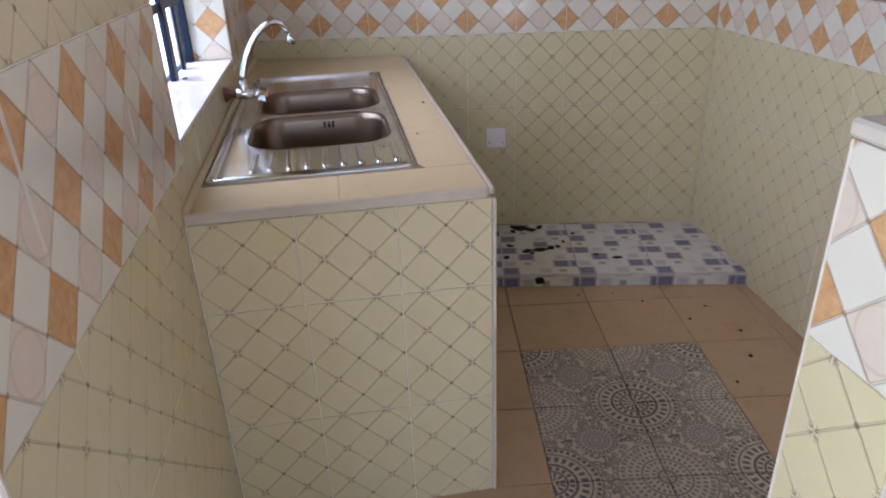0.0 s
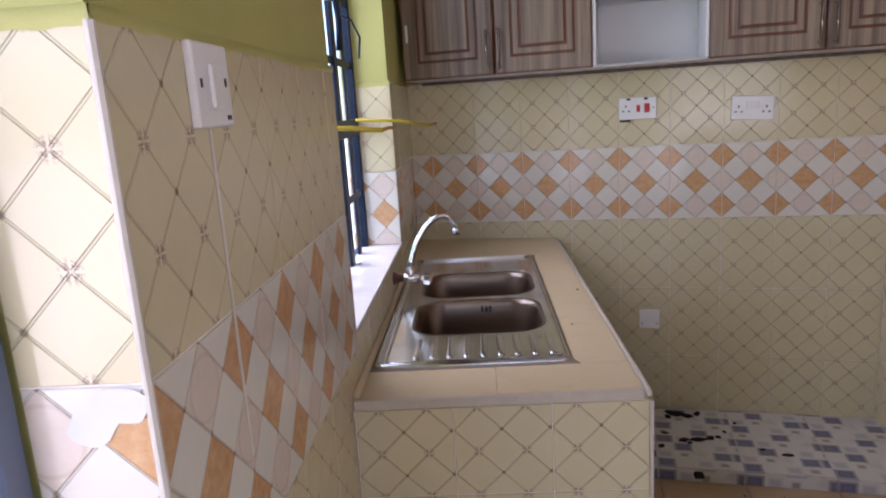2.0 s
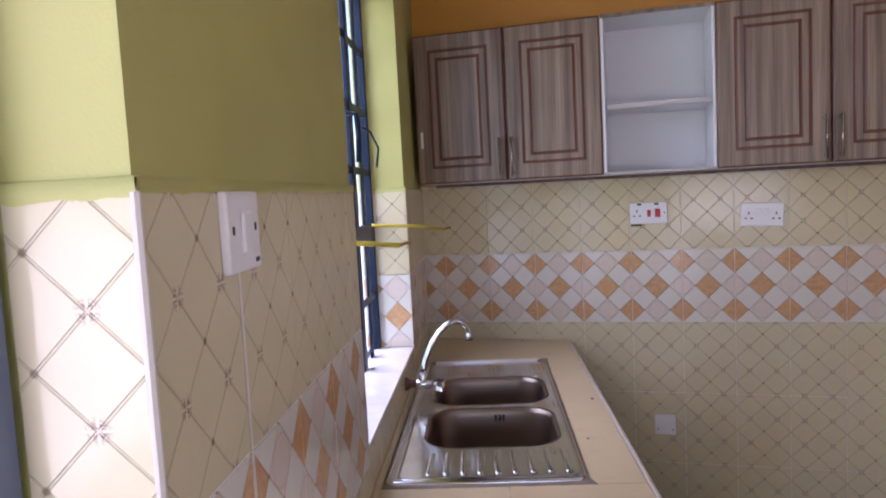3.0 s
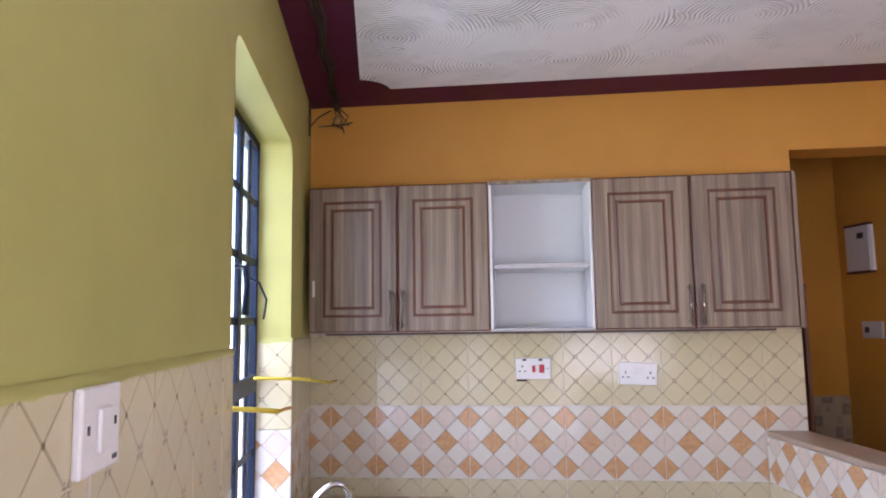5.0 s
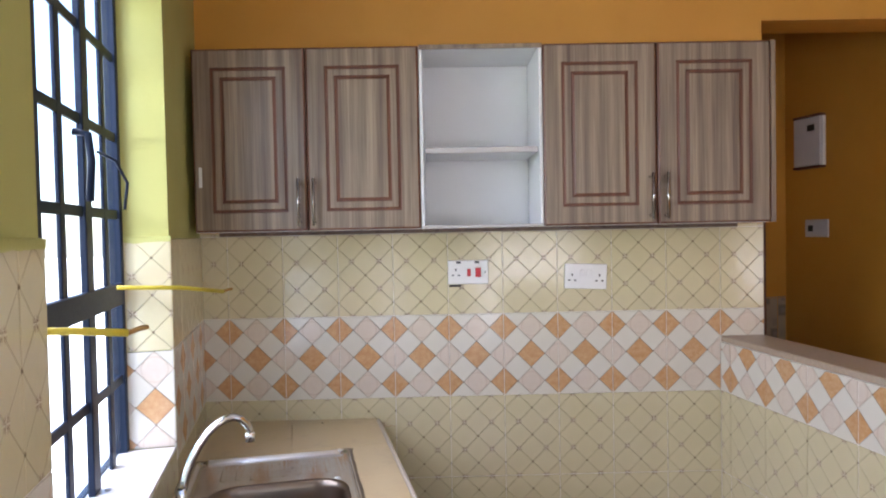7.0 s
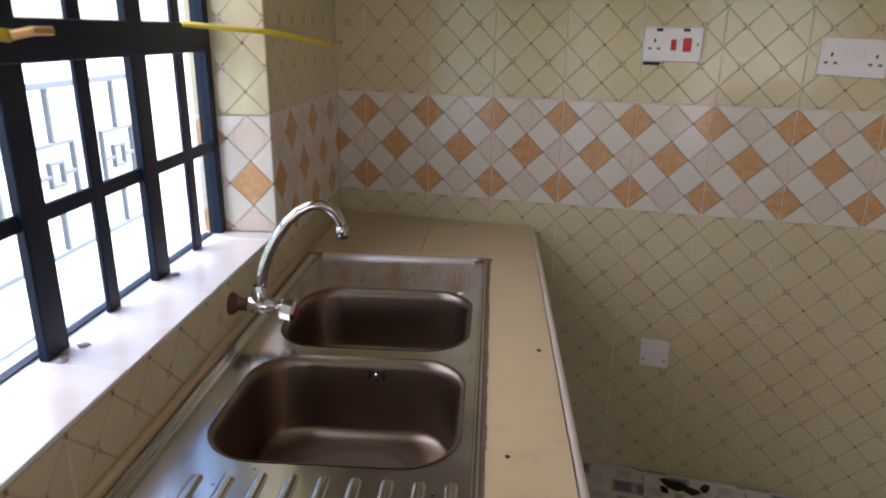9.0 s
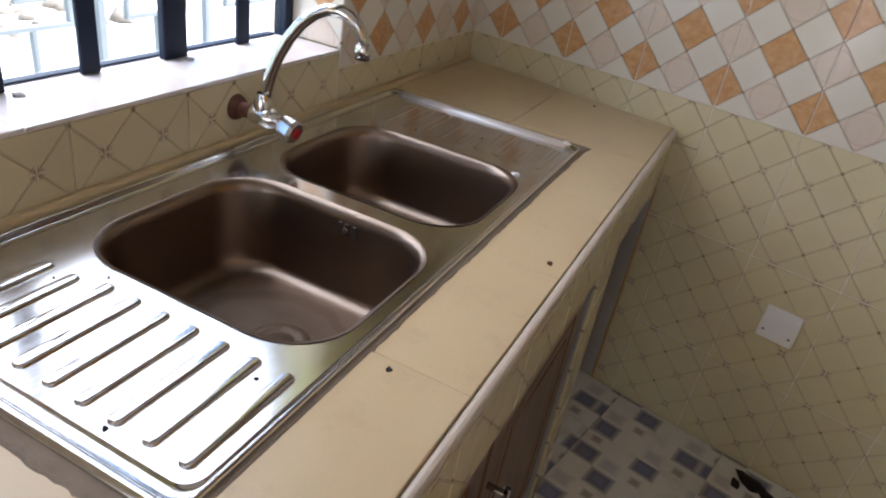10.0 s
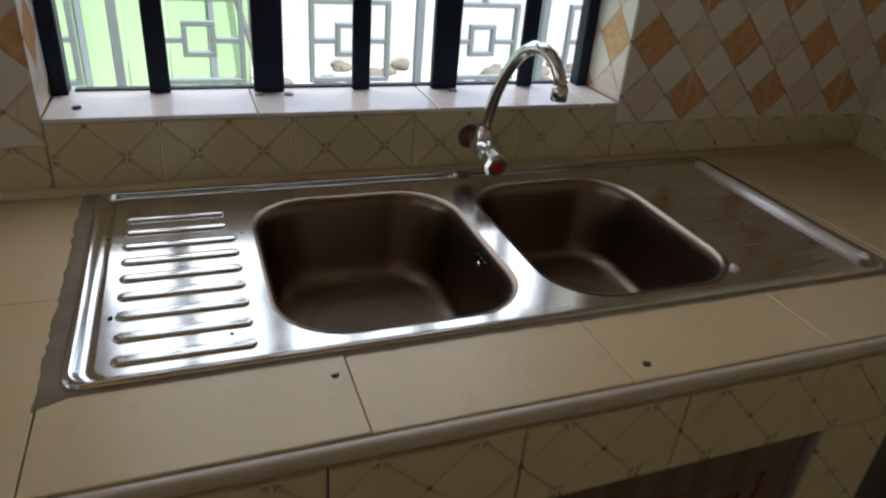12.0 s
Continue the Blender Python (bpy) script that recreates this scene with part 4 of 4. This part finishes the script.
        part("overflow_screw", lathe([(0.0, 0.002), (0.004, 0.002), (0.005, 0.0)], 12), CHROME, bowl, m=Matrix.Translation((0.290, v1 - 0.0120, SZ - 0.028)) @ Matrix.Rotation(radians(90), 4, "X"))


def rib(u, v0, v1, tall=1.0):
    rings = []
    for ins, z in ((0.0, -0.0006), (0.0008, 0.0016), (0.0024, 0.0031), (0.0050, 0.0037)):
        rings.append([(x, y, SZ + z * tall) for x, y in rounded(u - 0.0090 + ins, u + 0.0090 - ins, v0 + ins, v1 - ins, 0.0089 - ins, 5)])
    part("drainer_rib", loft(rings, True, False), STEEL, sink, smooth=True)


for k in range(9):
    rib(0.1145 + 0.041 * k, -1.512, -1.368 - 0.010 * (k < 2))
for k in range(9):
    rib(0.1145 + 0.041 * k, -0.655, -0.520, 0.22)
stamp = bmesh.new()
for k in range(5):
    box(0.452, 0.458, -1.034 + 0.010 * k, -1.027 + 0.010 * k, SZ, SZ + 0.0006, bm=stamp)
part("maker_stamp", stamp, CHROME, sink, "small stamped mark")
sm = tube([(0.060, -0.484, CT + 0.004), (0.23, -0.486, CT + 0.004), (0.446, -0.490, CT + 0.004)], 0.0115, 14)
for v in sm.verts:
    v.co.z = CT + 0.0008 + max(0.0, v.co.z - CT) * 0.75
part("end_rim", sm, RIM_GLARE, sink, "raised steel end rim coloured pale for its window reflection", smooth=True)

# ---- wall tap ----
tap = thing("swan_neck_tap", ML, "chrome wall tap with a swan neck spout and rusty flange", "tap")
TM = Matrix.Translation((0.0, -0.952, 0.886)) @ Matrix.Rotation(radians(90), 4, "Y")
part("flange", lathe([(0.0, 0.014), (0.013, 0.014), (0.016, 0.012), (0.020, 0.006), (0.022, 0.0)], 20), RUST, tap, "rusted wall flange", m=TM, smooth=True)
part("stub_pipe", lathe([(0.012, 0.010), (0.013, 0.016), (0.012, 0.024), (0.0125, 0.036), (0.0, 0.037)], 14), RUST, tap, "rusted stub pipe", m=TM, smooth=True)
part("valve_body", lathe([(0.0, 0.034), (0.014, 0.034), (0.016, 0.038), (0.017, 0.075), (0.013, 0.080), (0.012, 0.092), (0.0, 0.092)], 18), CHROME, tap, m=TM, smooth=True)
knob = lathe([(0.009, 0.0), (0.014, 0.004), (0.020, 0.010), (0.021, 0.030), (0.017, 0.036), (0.0, 0.037)], 8)
knob = part("knob", knob, CHROME, tap, "faceted chrome knob", m=TM @ Matrix.Translation((0.003, 0, 0.088)) @ Matrix.Rotation(radians(12), 4, "Y"))
part("red_marker", lathe([(0.0, 0.0016), (0.008, 0.0014), (0.0095, 0.0)], 16), RED_PLASTIC, knob, "red hot marker", m=Matrix.Translation((0, 0, 0.0372)))
part("neck_collar", lathe([(0.014, 0.0), (0.0145, 0.02), (0.012, 0.026), (0.0105, 0.032)], 18), CHROME, tap, m=Matrix.Translation((0.056, -0.952, 0.893)), smooth=True)
arc = [(0.057, -0.951, 0.912), (0.061, -0.950, 0.935), (0.068, -0.948, 0.962), (0.079, -0.946, 0.990), (0.095, -0.943, 1.020), (0.114, -0.939, 1.046), (0.134, -0.935, 1.064),
       (0.154, -0.930, 1.074), (0.172, -0.925, 1.075), (0.186, -0.920, 1.069), (0.197, -0.915, 1.057), (0.204, -0.911, 1.042), (0.207, -0.909, 1.028)]
part("spout", tube(arc, 0.0095, 14), CHROME, tap, "bent chrome spout", smooth=True)
end = Vector(arc[-1])
part("aerator", lathe([(0.0, 0.0), (0.012, 0.0), (0.012, 0.018), (0.010, 0.022), (0.0, 0.022)], 16), CHROME, tap, m=Matrix.Translation(end - Vector((0, 0, 0.018))), smooth=True)

# ---- wall cabinets ----
CZ0, CZ1, CY = 1.514, 2.105, -0.275


def cabinet(name, x0, x1, doors, label, group=""):
    unit = thing(name, Matrix.Translation((x0, CY, CZ0)), label, "cabinet", group)
    w, h, d, t = x1 - x0, CZ1 - CZ0, -CY - 0.002, 0.016 if doors else 0.010
    fr = 0.019 if doors else 0.002
    for nm, b in (("side_panel", (0, t, fr, d, 0, h)), ("side_panel", (w - t, w, fr, d, 0, h)), ("bottom_panel", (t, w - t, fr, d, 0, t)), ("top_panel", (t, w - t, fr, d, h - t, h)), ("back_panel", (t, w - t, d - 0.008, d, t, h - t))):
        part(nm, box(*b, 0.001), WHITE_BOARD, unit)
    # made-up strip that covers the orange gap with a dark line
    part("hanging_rail", box(0.0, w, d - 0.022, d, -0.0135, -0.0002, 0.001), WOOD_LOW, unit, "dark strip added to cover the gap under the cabinet back")
    if doors:
        n = len(doors)
        dw = w / n
        for k, side in enumerate(doors):
            dm = part("door", panel_profile(dw - 0.004, h - 0.004, 0.018, [WOOD, WOOD_GROOVE]), None, unit, m=Matrix.Translation((k * dw + 0.002, 0, 0.002)))
            bar_handle(dm, dw - 0.026 if side else 0.022, 0.015, 0.165, CHROME)
    return unit


cabinet("wall_cabinet", -0.291, 0.441, (1, 0), "grey-brown wood-grain wall cabinet with two routed doors", "wall cabinets")
shelf = cabinet("open_wall_shelf", 0.442, 0.838, (), "white open shelf unit between the wall cabinets", "wall cabinets")
part("shelf_board", box(0.017, 0.379, 0.012, 0.262, 0.243, 0.259, 0.001), WHITE_BOARD, shelf)
part("edge_band", box(0.016, 0.380, -0.003, 0.0015, 0.2425, 0.2595, 0.001), GREY_EDGE, shelf)
for nm, b in (("edge_band", (0.0, 0.396, -0.003, 0.0015, 0.0, 0.010)), ("edge_band", (0.0, 0.396, -0.004, 0.0015, 0.576, 0.591))):
    part(nm, box(*b, 0.001), GREY_EDGE if b[4] == 0 else WOOD, shelf)
cabinet("wall_cabinet", 0.839, 1.583, (1, 0), "grey-brown wood-grain wall cabinet with two routed doors", "wall cabinets")
side = part("cabinet_end_board", box(1.584, 1.600, CY + 0.004, -0.002, CZ0, CZ1, 0.001), WOOD)
tagged(side, "grey-brown board closing the end of the wall cabinets", "board")
lock = part("cabinet_sticker", box(-0.272, -0.262, CY - 0.0015, CY - 0.0002, 1.66, 1.725), SOAP)
tagged(lock, "small white sticker on the cabinet door edge", "sticker")

# ---- switches and sockets ----
def plate(name, m, w, h, label, group="", material=WHITE_PLASTIC):
    ob = thing(name, m, label, "socket" if "socket" in name else "switch", group)
    part("plate", box(-w / 2, w / 2, -h / 2, h / 2, 0.0, 0.010, 0.003, seg=2), material, ob)
    return ob


def dark_hole(ob, x, y, w, h):
    part("pin_hole", box(x - w / 2, x + w / 2, y - h / 2, y + h / 2, 0.0095, 0.0108), DARK_PLASTIC, ob)


def pins(ob, x, y):
    dark_hole(ob, x, y + 0.013, 0.005, 0.009)
    dark_hole(ob, x - 0.011, y - 0.007, 0.008, 0.005)
    dark_hole(ob, x + 0.011, y - 0.007, 0.008, 0.005)


MB = wall_plane(ID, 0, 0, 0)
sk = plate("cooker_socket", MB @ Matrix.Translation((0.602, 1.354, 0)), 0.147, 0.088, "white cooker socket plate with red switch on the tiles", "wall sockets")
pins(sk, -0.045, -0.004)
part("rocker", box(-0.004, 0.009, -0.015, 0.012, 0.010, 0.0135, 0.001), RED_PLASTIC, sk, "small red rocker")
part("rocker", box(0.026, 0.046, -0.018, 0.016, 0.010, 0.0145, 0.001), RED_PLASTIC, sk, "red rocker")
for x in (-0.035, 0.032):
    dark_hole(sk, x, 0.036, 0.016, 0.008)
dark_hole(sk, 0.062, 0.0, 0.004, 0.006)
chip = part("broken_tile_gap", box(0.532, 0.575, -0.0012, 0.001, 1.300, 1.308), CHAR)
tagged(chip, "dark broken tile gap under the cooker socket", "gap")
sk = plate("double_socket", MB @ Matrix.Translation((1.031, 1.330, 0)) @ Matrix.Rotation(radians(-2.2), 4, "Z"), 0.155, 0.092, "white double wall socket on the tiles", "wall sockets")
pins(sk, -0.050, -0.008), pins(sk, 0.050, -0.008)
for x in (-0.013, 0.013):
    part("rocker", box(x - 0.008, x + 0.008, 0.0, 0.024, 0.010, 0.013, 0.001), WHITE_PLASTIC, sk)
sk = plate("blank_socket_plate", MB @ Matrix.Translation((0.648, 0.465, 0)), 0.084, 0.086, "white blank wall plate low on the tiles", "wall sockets")
dark_hole(sk, -0.03, -0.02, 0.005, 0.005), dark_hole(sk, 0.03, -0.02, 0.005, 0.005)
sw = plate("light_switch", wall_plane(ML, 0, 0, 90) @ Matrix.Translation((-2.298, 1.450, 0)), 0.098, 0.088, "white single light switch on the wall tiles")
part("rocker", box(-0.015, 0.015, -0.024, 0.022, 0.010, 0.015, 0.002), WHITE_PLASTIC, sw, "white rocker")
dark_hole(sw, -0.034, 0.002, 0.005, 0.009), dark_hole(sw, 0.034, 0.004, 0.005, 0.009)
dark_hole(sw, 0.035, -0.034, 0.012, 0.005)

# ---- passage wall: fuse box and switch ----
fuse = thing("fuse_box", ML @ Matrix.Translation((2.853, 0.388, 1.79)) @ Matrix.Rotation(radians(-90), 4, "Z"), "white fuse box with dark edges on the orange wall", "fuse box")
part("back_plate", box(0.002, 0.182, -0.014, 0.0, -0.002, 0.240, 0.002), WHITE_PLASTIC, fuse)
for z in (-0.012, 0.2385):
    part("end_band", box(-0.001, 0.184, -0.036, -0.001, z, z + 0.0115, 0.003), RUST, fuse, "dark red-brown end band")
part("cover", box(0.004, 0.180, -0.034, -0.014, 0.0, 0.238, 0.006, seg=2), SHADED_WHITE_PLASTIC, fuse, "white cover")
part("breaker_window", box(0.10, 0.145, -0.0365, -0.033, 0.170, 0.20), DARK_PLASTIC, fuse, "dark breaker window")
sw = plate("passage_switch", ML @ Matrix.Translation((2.853, 0.262, 1.482)) @ Matrix.Rotation(radians(-90), 4, "Z") @ Matrix.Rotation(radians(90), 4, "X"), 0.147, 0.086, "white double switch on the orange wall", material=SHADED_WHITE_PLASTIC)
part("rocker", box(-0.05, -0.02, -0.015, 0.015, 0.010, 0.014, 0.001), DARK_PLASTIC, sw, "dark rocker")
post = part("door_frame_edge", box(1.772, 1.790, 0.185, 0.225, 0.0, 1.70, 0.002), WOOD_GROOVE)
tagged(post, "dark red-brown wooden door edge behind the opening", "door frame")


# ---- paint lapping over the tile tops, filler marks ----
def paint_lip(m, x0, x1, low, seed):
    rng = random.Random(seed)
    n = max(4, int((x1 - x0) / 0.012))
    bm = bmesh.new()
    top = [bm.verts.new((x0 + (x1 - x0) * k / n, 1.506, 0.0016)) for k in range(n + 1)]
    bot = [bm.verts.new((x0 + (x1 - x0) * k / n, 1.497 - low * (0.25 + 0.75 * abs(noise.noise(Vector((k * 0.23, seed, 0))))) - rng.uniform(0, 0.0015), 0.0007)) for k in range(n + 1)]
    back = [bm.verts.new((x0 + (x1 - x0) * k / n, 1.508, -0.008)) for k in range(n + 1)]
    for a, b in ((top, bot), (back, top)):
        for k in range(n):
            bm.faces.new((a[k], a[k + 1], b[k + 1], b[k]))
    ob = part("trim_paint_lap", bm, GREEN, smooth=True)
    ob.matrix_world = m
    tagged(ob, "ragged lime green paint lapping over the tile tops", "paint edge", kind="structure")


paint_lip(wall_plane(ML, 0, 0, 90), DV1, WV0, 0.010, 3)
paint_lip(wall_plane(ML, 0, DV1, 0), -0.116, 0.0, 0.022, 8)
paint_lip(wall_plane(ML, 0, WV1, 0), FU, 0.0, 0.012, 5)
chase = part("trim_filled_chase", box(-2.3055, -2.2985, 1.02, 1.405, 0.0002, 0.0012), TRIM_WHITE)
chase.matrix_world = wall_plane(ML, 0, 0, 90)
tagged(chase, "thin white filled line below the light switch", "filler", kind="structure")
bm = bmesh.new()
bmesh.ops.create_circle(bm, cap_ends=True, segments=26, radius=0.03)
for v in bm.verts:
    k = 1 + 0.5 * noise.noise(v.co * 40 + Vector((4, 0, 0)))
    v.co = Vector((v.co.x * k * 1.15, v.co.y * k * 0.75 + 0.008 * math.sin(v.co.x * 90), 0.0012))
patch = part("trim_filler_patch", bm, SOAP)
patch.matrix_world = wall_plane(ML, 0, DV1, 0) @ Matrix.Translation((-0.042, 1.172, 0))
tagged(patch, "smeared white filler patch on the tile edge", "filler", kind="structure")

# ---- yellow stays, cables, debris ----
def stay(pts, label):
    ob = thing("window_stay", ML, label, "window stay", "window stays")
    part("rod", tube(pts, 0.0055, 8), YELLOW, ob, smooth=True)
    part("tip", tube([pts[-1], Vector(pts[-1]) + Vector((0.012, 0.012, 0.004)), Vector(pts[-1]) + Vector((0.020, 0.026, 0.004))], 0.004, 6), BRASS, ob, "bent brass tip")


stay([(-0.095, -0.83, 1.385), (0.03, -0.72, 1.372), (0.128, -0.62, 1.350)], "yellow wrapped window stay poking into the room")
stay([(-0.085, -1.592, 1.386), (0.02, -1.568, 1.378), (0.085, -1.552, 1.370)], "yellow wrapped window stay poking into the room")

cab = thing("ceiling_cable_bundle", ML, "black cable bundle hanging along the maroon ceiling edge", "cable")
rng = random.Random(5)
for k in range(3):
    pts = [(0.10 + 0.012 * k + 0.010 * math.sin(s * 1.7 + k), -1.75 + s * 0.105, CEIL - 0.016 - 0.010 * abs(math.sin(s * 0.9 + k)) - 0.004 * k) for s in range(17)]
    part("cable", tube(pts, 0.006, 7), CABLE, cab, smooth=True)
for k in range(4):
    x, z = 0.10 + 0.01 * k, CEIL - 0.02
    pts = [(x, -0.09, z), (x + rng.uniform(-0.05, 0.05), -0.05, z - 0.03), (x + rng.uniform(-0.07, 0.07), -0.06, z - 0.07), (x + rng.uniform(-0.08, 0.08), -0.08, z - 0.06 - rng.uniform(0, 0.06))]
    part("loose_wire", tube(pts, 0.003, 6), CABLE, cab, smooth=True)
part("brass_clip", lathe([(0.0, 0.0), (0.016, 0.002), (0.021, 0.016), (0.011, 0.036), (0.0, 0.039)], 10), BRASS, cab, "small brass fitting", m=Matrix.Translation((0.12, -0.10, CEIL - 0.10)), smooth=True)
hook = thing("wall_cable_bracket", ML, "dark bracket with wires on the wall under the ceiling", "bracket")
part("plate", box(0.0, 0.006, -0.16, -0.145, 2.36, 2.52, 0.001), CABLE, hook)
part("wire", tube([(0.004, -0.15, 2.40), (0.04, -0.13, 2.45), (0.09, -0.10, 2.49)], 0.003, 6), CABLE, hook, smooth=True)


def lump(name, m, size, material, label, category, seed, squash=0.6, group="", long=1.25):
    bm = bmesh.new()
    bmesh.ops.create_icosphere(bm, subdivisions=2, radius=size)
    for v in bm.verts:
        k = 1 + 0.55 * noise.noise(v.co / size * 1.3 + Vector((seed, 0, 0)))
        v.co = Vector((v.co.x * k * long, v.co.y * k, max(v.co.z, -0.35 * size) * k * squash + 0.3 * size * squash))
    ob = part(name, bm, material, smooth=True)
    ob.matrix_world = m
    return tagged(ob, label, category, group)


rng = random.Random(11)
for x, y, s in ((0.75, -0.06, 0.022), (0.80, -0.075, 0.016), (0.84, -0.05, 0.013), (0.72, -0.09, 0.012), (0.77, -0.29, 0.014), (0.82, -0.28, 0.018), (0.87, -0.265, 0.014), (0.90, -0.25, 0.011), (0.79, -0.31, 0.010), (0.70, -0.24, 0.010), (1.05, -0.33, 0.009), (0.68, -0.35, 0.012), (1.13, -0.36, 0.012), (0.98, -0.12, 0.008), (0.93, -0.20, 0.007)):
    lump("charred_scrap", pose(x, y, 0.055, 0, 0, rng.uniform(0, 360)), s * 1.0, CHAR, "black charred scrap lying on the tiled step", "debris", rng.uniform(0, 50), 0.35, "charred scraps", rng.uniform(1.1, 1.9))
lump("plinth_spot", pose(0.805, -0.501, 0.028, 90, 0, 0), 0.016, CHAR, "black burnt spot on the step's front", "debris", 3.0, 0.3)
for x, y, s in ((1.18, -0.62, 0.006), (1.32, -0.75, 0.007), (1.47, -0.83, 0.008), (1.45, -0.98, 0.009), (0.95, -0.57, 0.005), (1.40, -0.66, 0.007), (1.36, -1.12, 0.007), (1.08, -0.56, 0.004)):
    lump("floor_crumb", pose(x, y, 0.0, 0, 0, rng.uniform(0, 360)), s * 0.75, CHAR, "dark crumb on the beige floor tiles", "debris", rng.uniform(0, 50), 0.35, "floor crumbs")
for u, v, s, mt in ((0.514, -1.300, 0.006, CHAR), (0.578, -0.966, 0.006, RUST), (0.409, -0.135, 0.005, CHAR)):
    lump("counter_crumb", ML @ pose(u, v, CT, 0, 0, rng.uniform(0, 360)), s * 0.7, mt, "dark speck of dirt on the counter tiles", "debris", rng.uniform(0, 50), 0.4, "counter crumbs")
lump("plaster_lump", ML @ pose(0.425, -0.712, SZ), 0.007, SOAP, "small white plaster lump on the sink deck", "debris", 7.0, 0.6)
lump("plaster_lump", ML @ pose(0.447, -0.490, CT + 0.009), 0.008, SOAP, "small white plaster lump on the sink's end rim", "debris", 9.0, 0.6)
for k in range(10):
    u, v = rng.uniform(0.12, 0.45), rng.choice((rng.uniform(-1.54, -1.36), rng.uniform(-0.66, -0.48)))
    lump("sink_crumb", ML @ pose(u, v, SZ + 0.0005, 0, 0, rng.uniform(0, 360)), rng.uniform(0.0012, 0.0024), CHAR, "tiny crumb of dirt on the steel drainer", "debris", k, 0.4, "sink crumbs")
lump("sill_crumb", ML @ pose(-0.05, -1.57, WZ0, 0, 0, 20), 0.007, CHAR, "dark crumb on the window sill", "debris", 2.0, 0.5)
for k, (u, v) in enumerate(((FU + 0.016, -1.30), (FU + 0.018, -1.25), (FU + 0.016, -0.95))):
    lump("sill_dust", ML @ pose(u, v, WZ0, 0, 0, 50 * k), 0.007, CEMENT, "grey mortar dust at the foot of the window bar", "debris", k * 3.0, 0.5, "sill dust")

# ---- outside ----
ground = part("ground", box(-60, 60, -60, 60, -0.5, -0.3), PALE_GROUND)
tagged(ground, "pale sunlit yard outside the window", "ground", kind="structure")
rail = thing("yard_railing", ML @ Matrix.Translation((-1.45, 0, 0)), "grey steel railing with square motifs outside the window", "railing")


def flat(u0, v0, z0, z1, v1):
    part("bar", box(-0.012, 0.012, v0, v1, z0, z1, 0.002), RAIL_GREY, rail)


for k in range(-4, 5):
    c, b = -0.83 + 0.525 * k, 0.018
    part("post", box(-0.014, 0.014, c - 0.275, c - 0.245, -0.3, 1.12, 0.002), RAIL_GREY, rail)
    for z0, z1 in ((0.595, 0.595 + b), (0.872, 0.872 + b)):
        flat(0, c - 0.15, z0, z1, c + 0.15)
    for v in (c - 0.15, c + 0.15 - b):
        flat(0, v, 0.595 + b, 0.872, v + b)
    for z0 in (0.688, 0.79):
        flat(0, c - 0.055, z0, z0 + b, c + 0.055)
    for v in (c - 0.055, c + 0.055 - b):
        flat(0, v, 0.688 + b, 0.79, v + b)
    flat(0, c - 0.15 + b, 0.735, 0.735 + b, c - 0.055), flat(0, c + 0.055, 0.735, 0.735 + b, c + 0.15 - b)
    flat(0, c - 0.01, 0.872 + b, 1.12, c + 0.01), flat(0, c - 0.01, 0.40, 0.595, c + 0.01)
part("top_rail", box(-0.018, 0.018, -3.2, 1.6, 1.12, 1.15, 0.003), RAIL_GREY, rail)
part("bottom_rail", box(-0.014, 0.014, -3.2, 1.6, 0.375, 0.40, 0.003), RAIL_GREY, rail)
fence = thing("green_sheet_fence", ML @ Matrix.Translation((-4.6, 0, -0.3)), "bright green sheet metal fence across the yard", "fence")
for k in range(16):
    part("sheet", box(-0.02, 0.02, -5.7 + 0.3 * k, -5.405 + 0.3 * k, 0.03, 2.1, 0.008), GREEN_WALL, fence)
    if k % 3 == 0:
        part("post", box(0.02, 0.06, -5.7 + 0.3 * k, -5.66 + 0.3 * k, 0.0, 2.1, 0.004), RAIL_GREY, fence)
wallb = thing("yard_block_wall", ML @ Matrix.Translation((-5.4, 0, -0.3)), "pale grey block wall across the yard", "wall")
for k in range(3):
    part("block_course", box(-0.1, 0.1, -1.35, 6.5, 0.24 * k, 0.239 + 0.24 * k, 0.003), GREY_BLOCK, wallb)
rng = random.Random(4)
for k in range(46):
    v = rng.uniform(-0.9, 2.6)
    lump("rubble_stone", ML @ pose(-rng.uniform(4.2, 5.25), v, -0.3, 0, 0, rng.uniform(0, 360)), rng.uniform(0.03, 0.10), RUBBLE, "brown-grey rubble stone lying in the yard", "stone", k, 0.8, "rubble stones")
for k in range(7):
    u, v, lean = -rng.uniform(4.3, 4.7), -1.15 + 0.07 * k, rng.uniform(-0.5, 0.35)
    pole = part("timber_pole", tube([(u, v, -0.3), (u - 0.25, v + lean * 0.5, 0.55), (u - 0.55, v + lean, 1.5)], 0.022, 7), TIMBER, smooth=True)
    pole.matrix_world = ML
    tagged(pole, "grey weathered timber pole leaning in the yard", "pole", "timber poles")
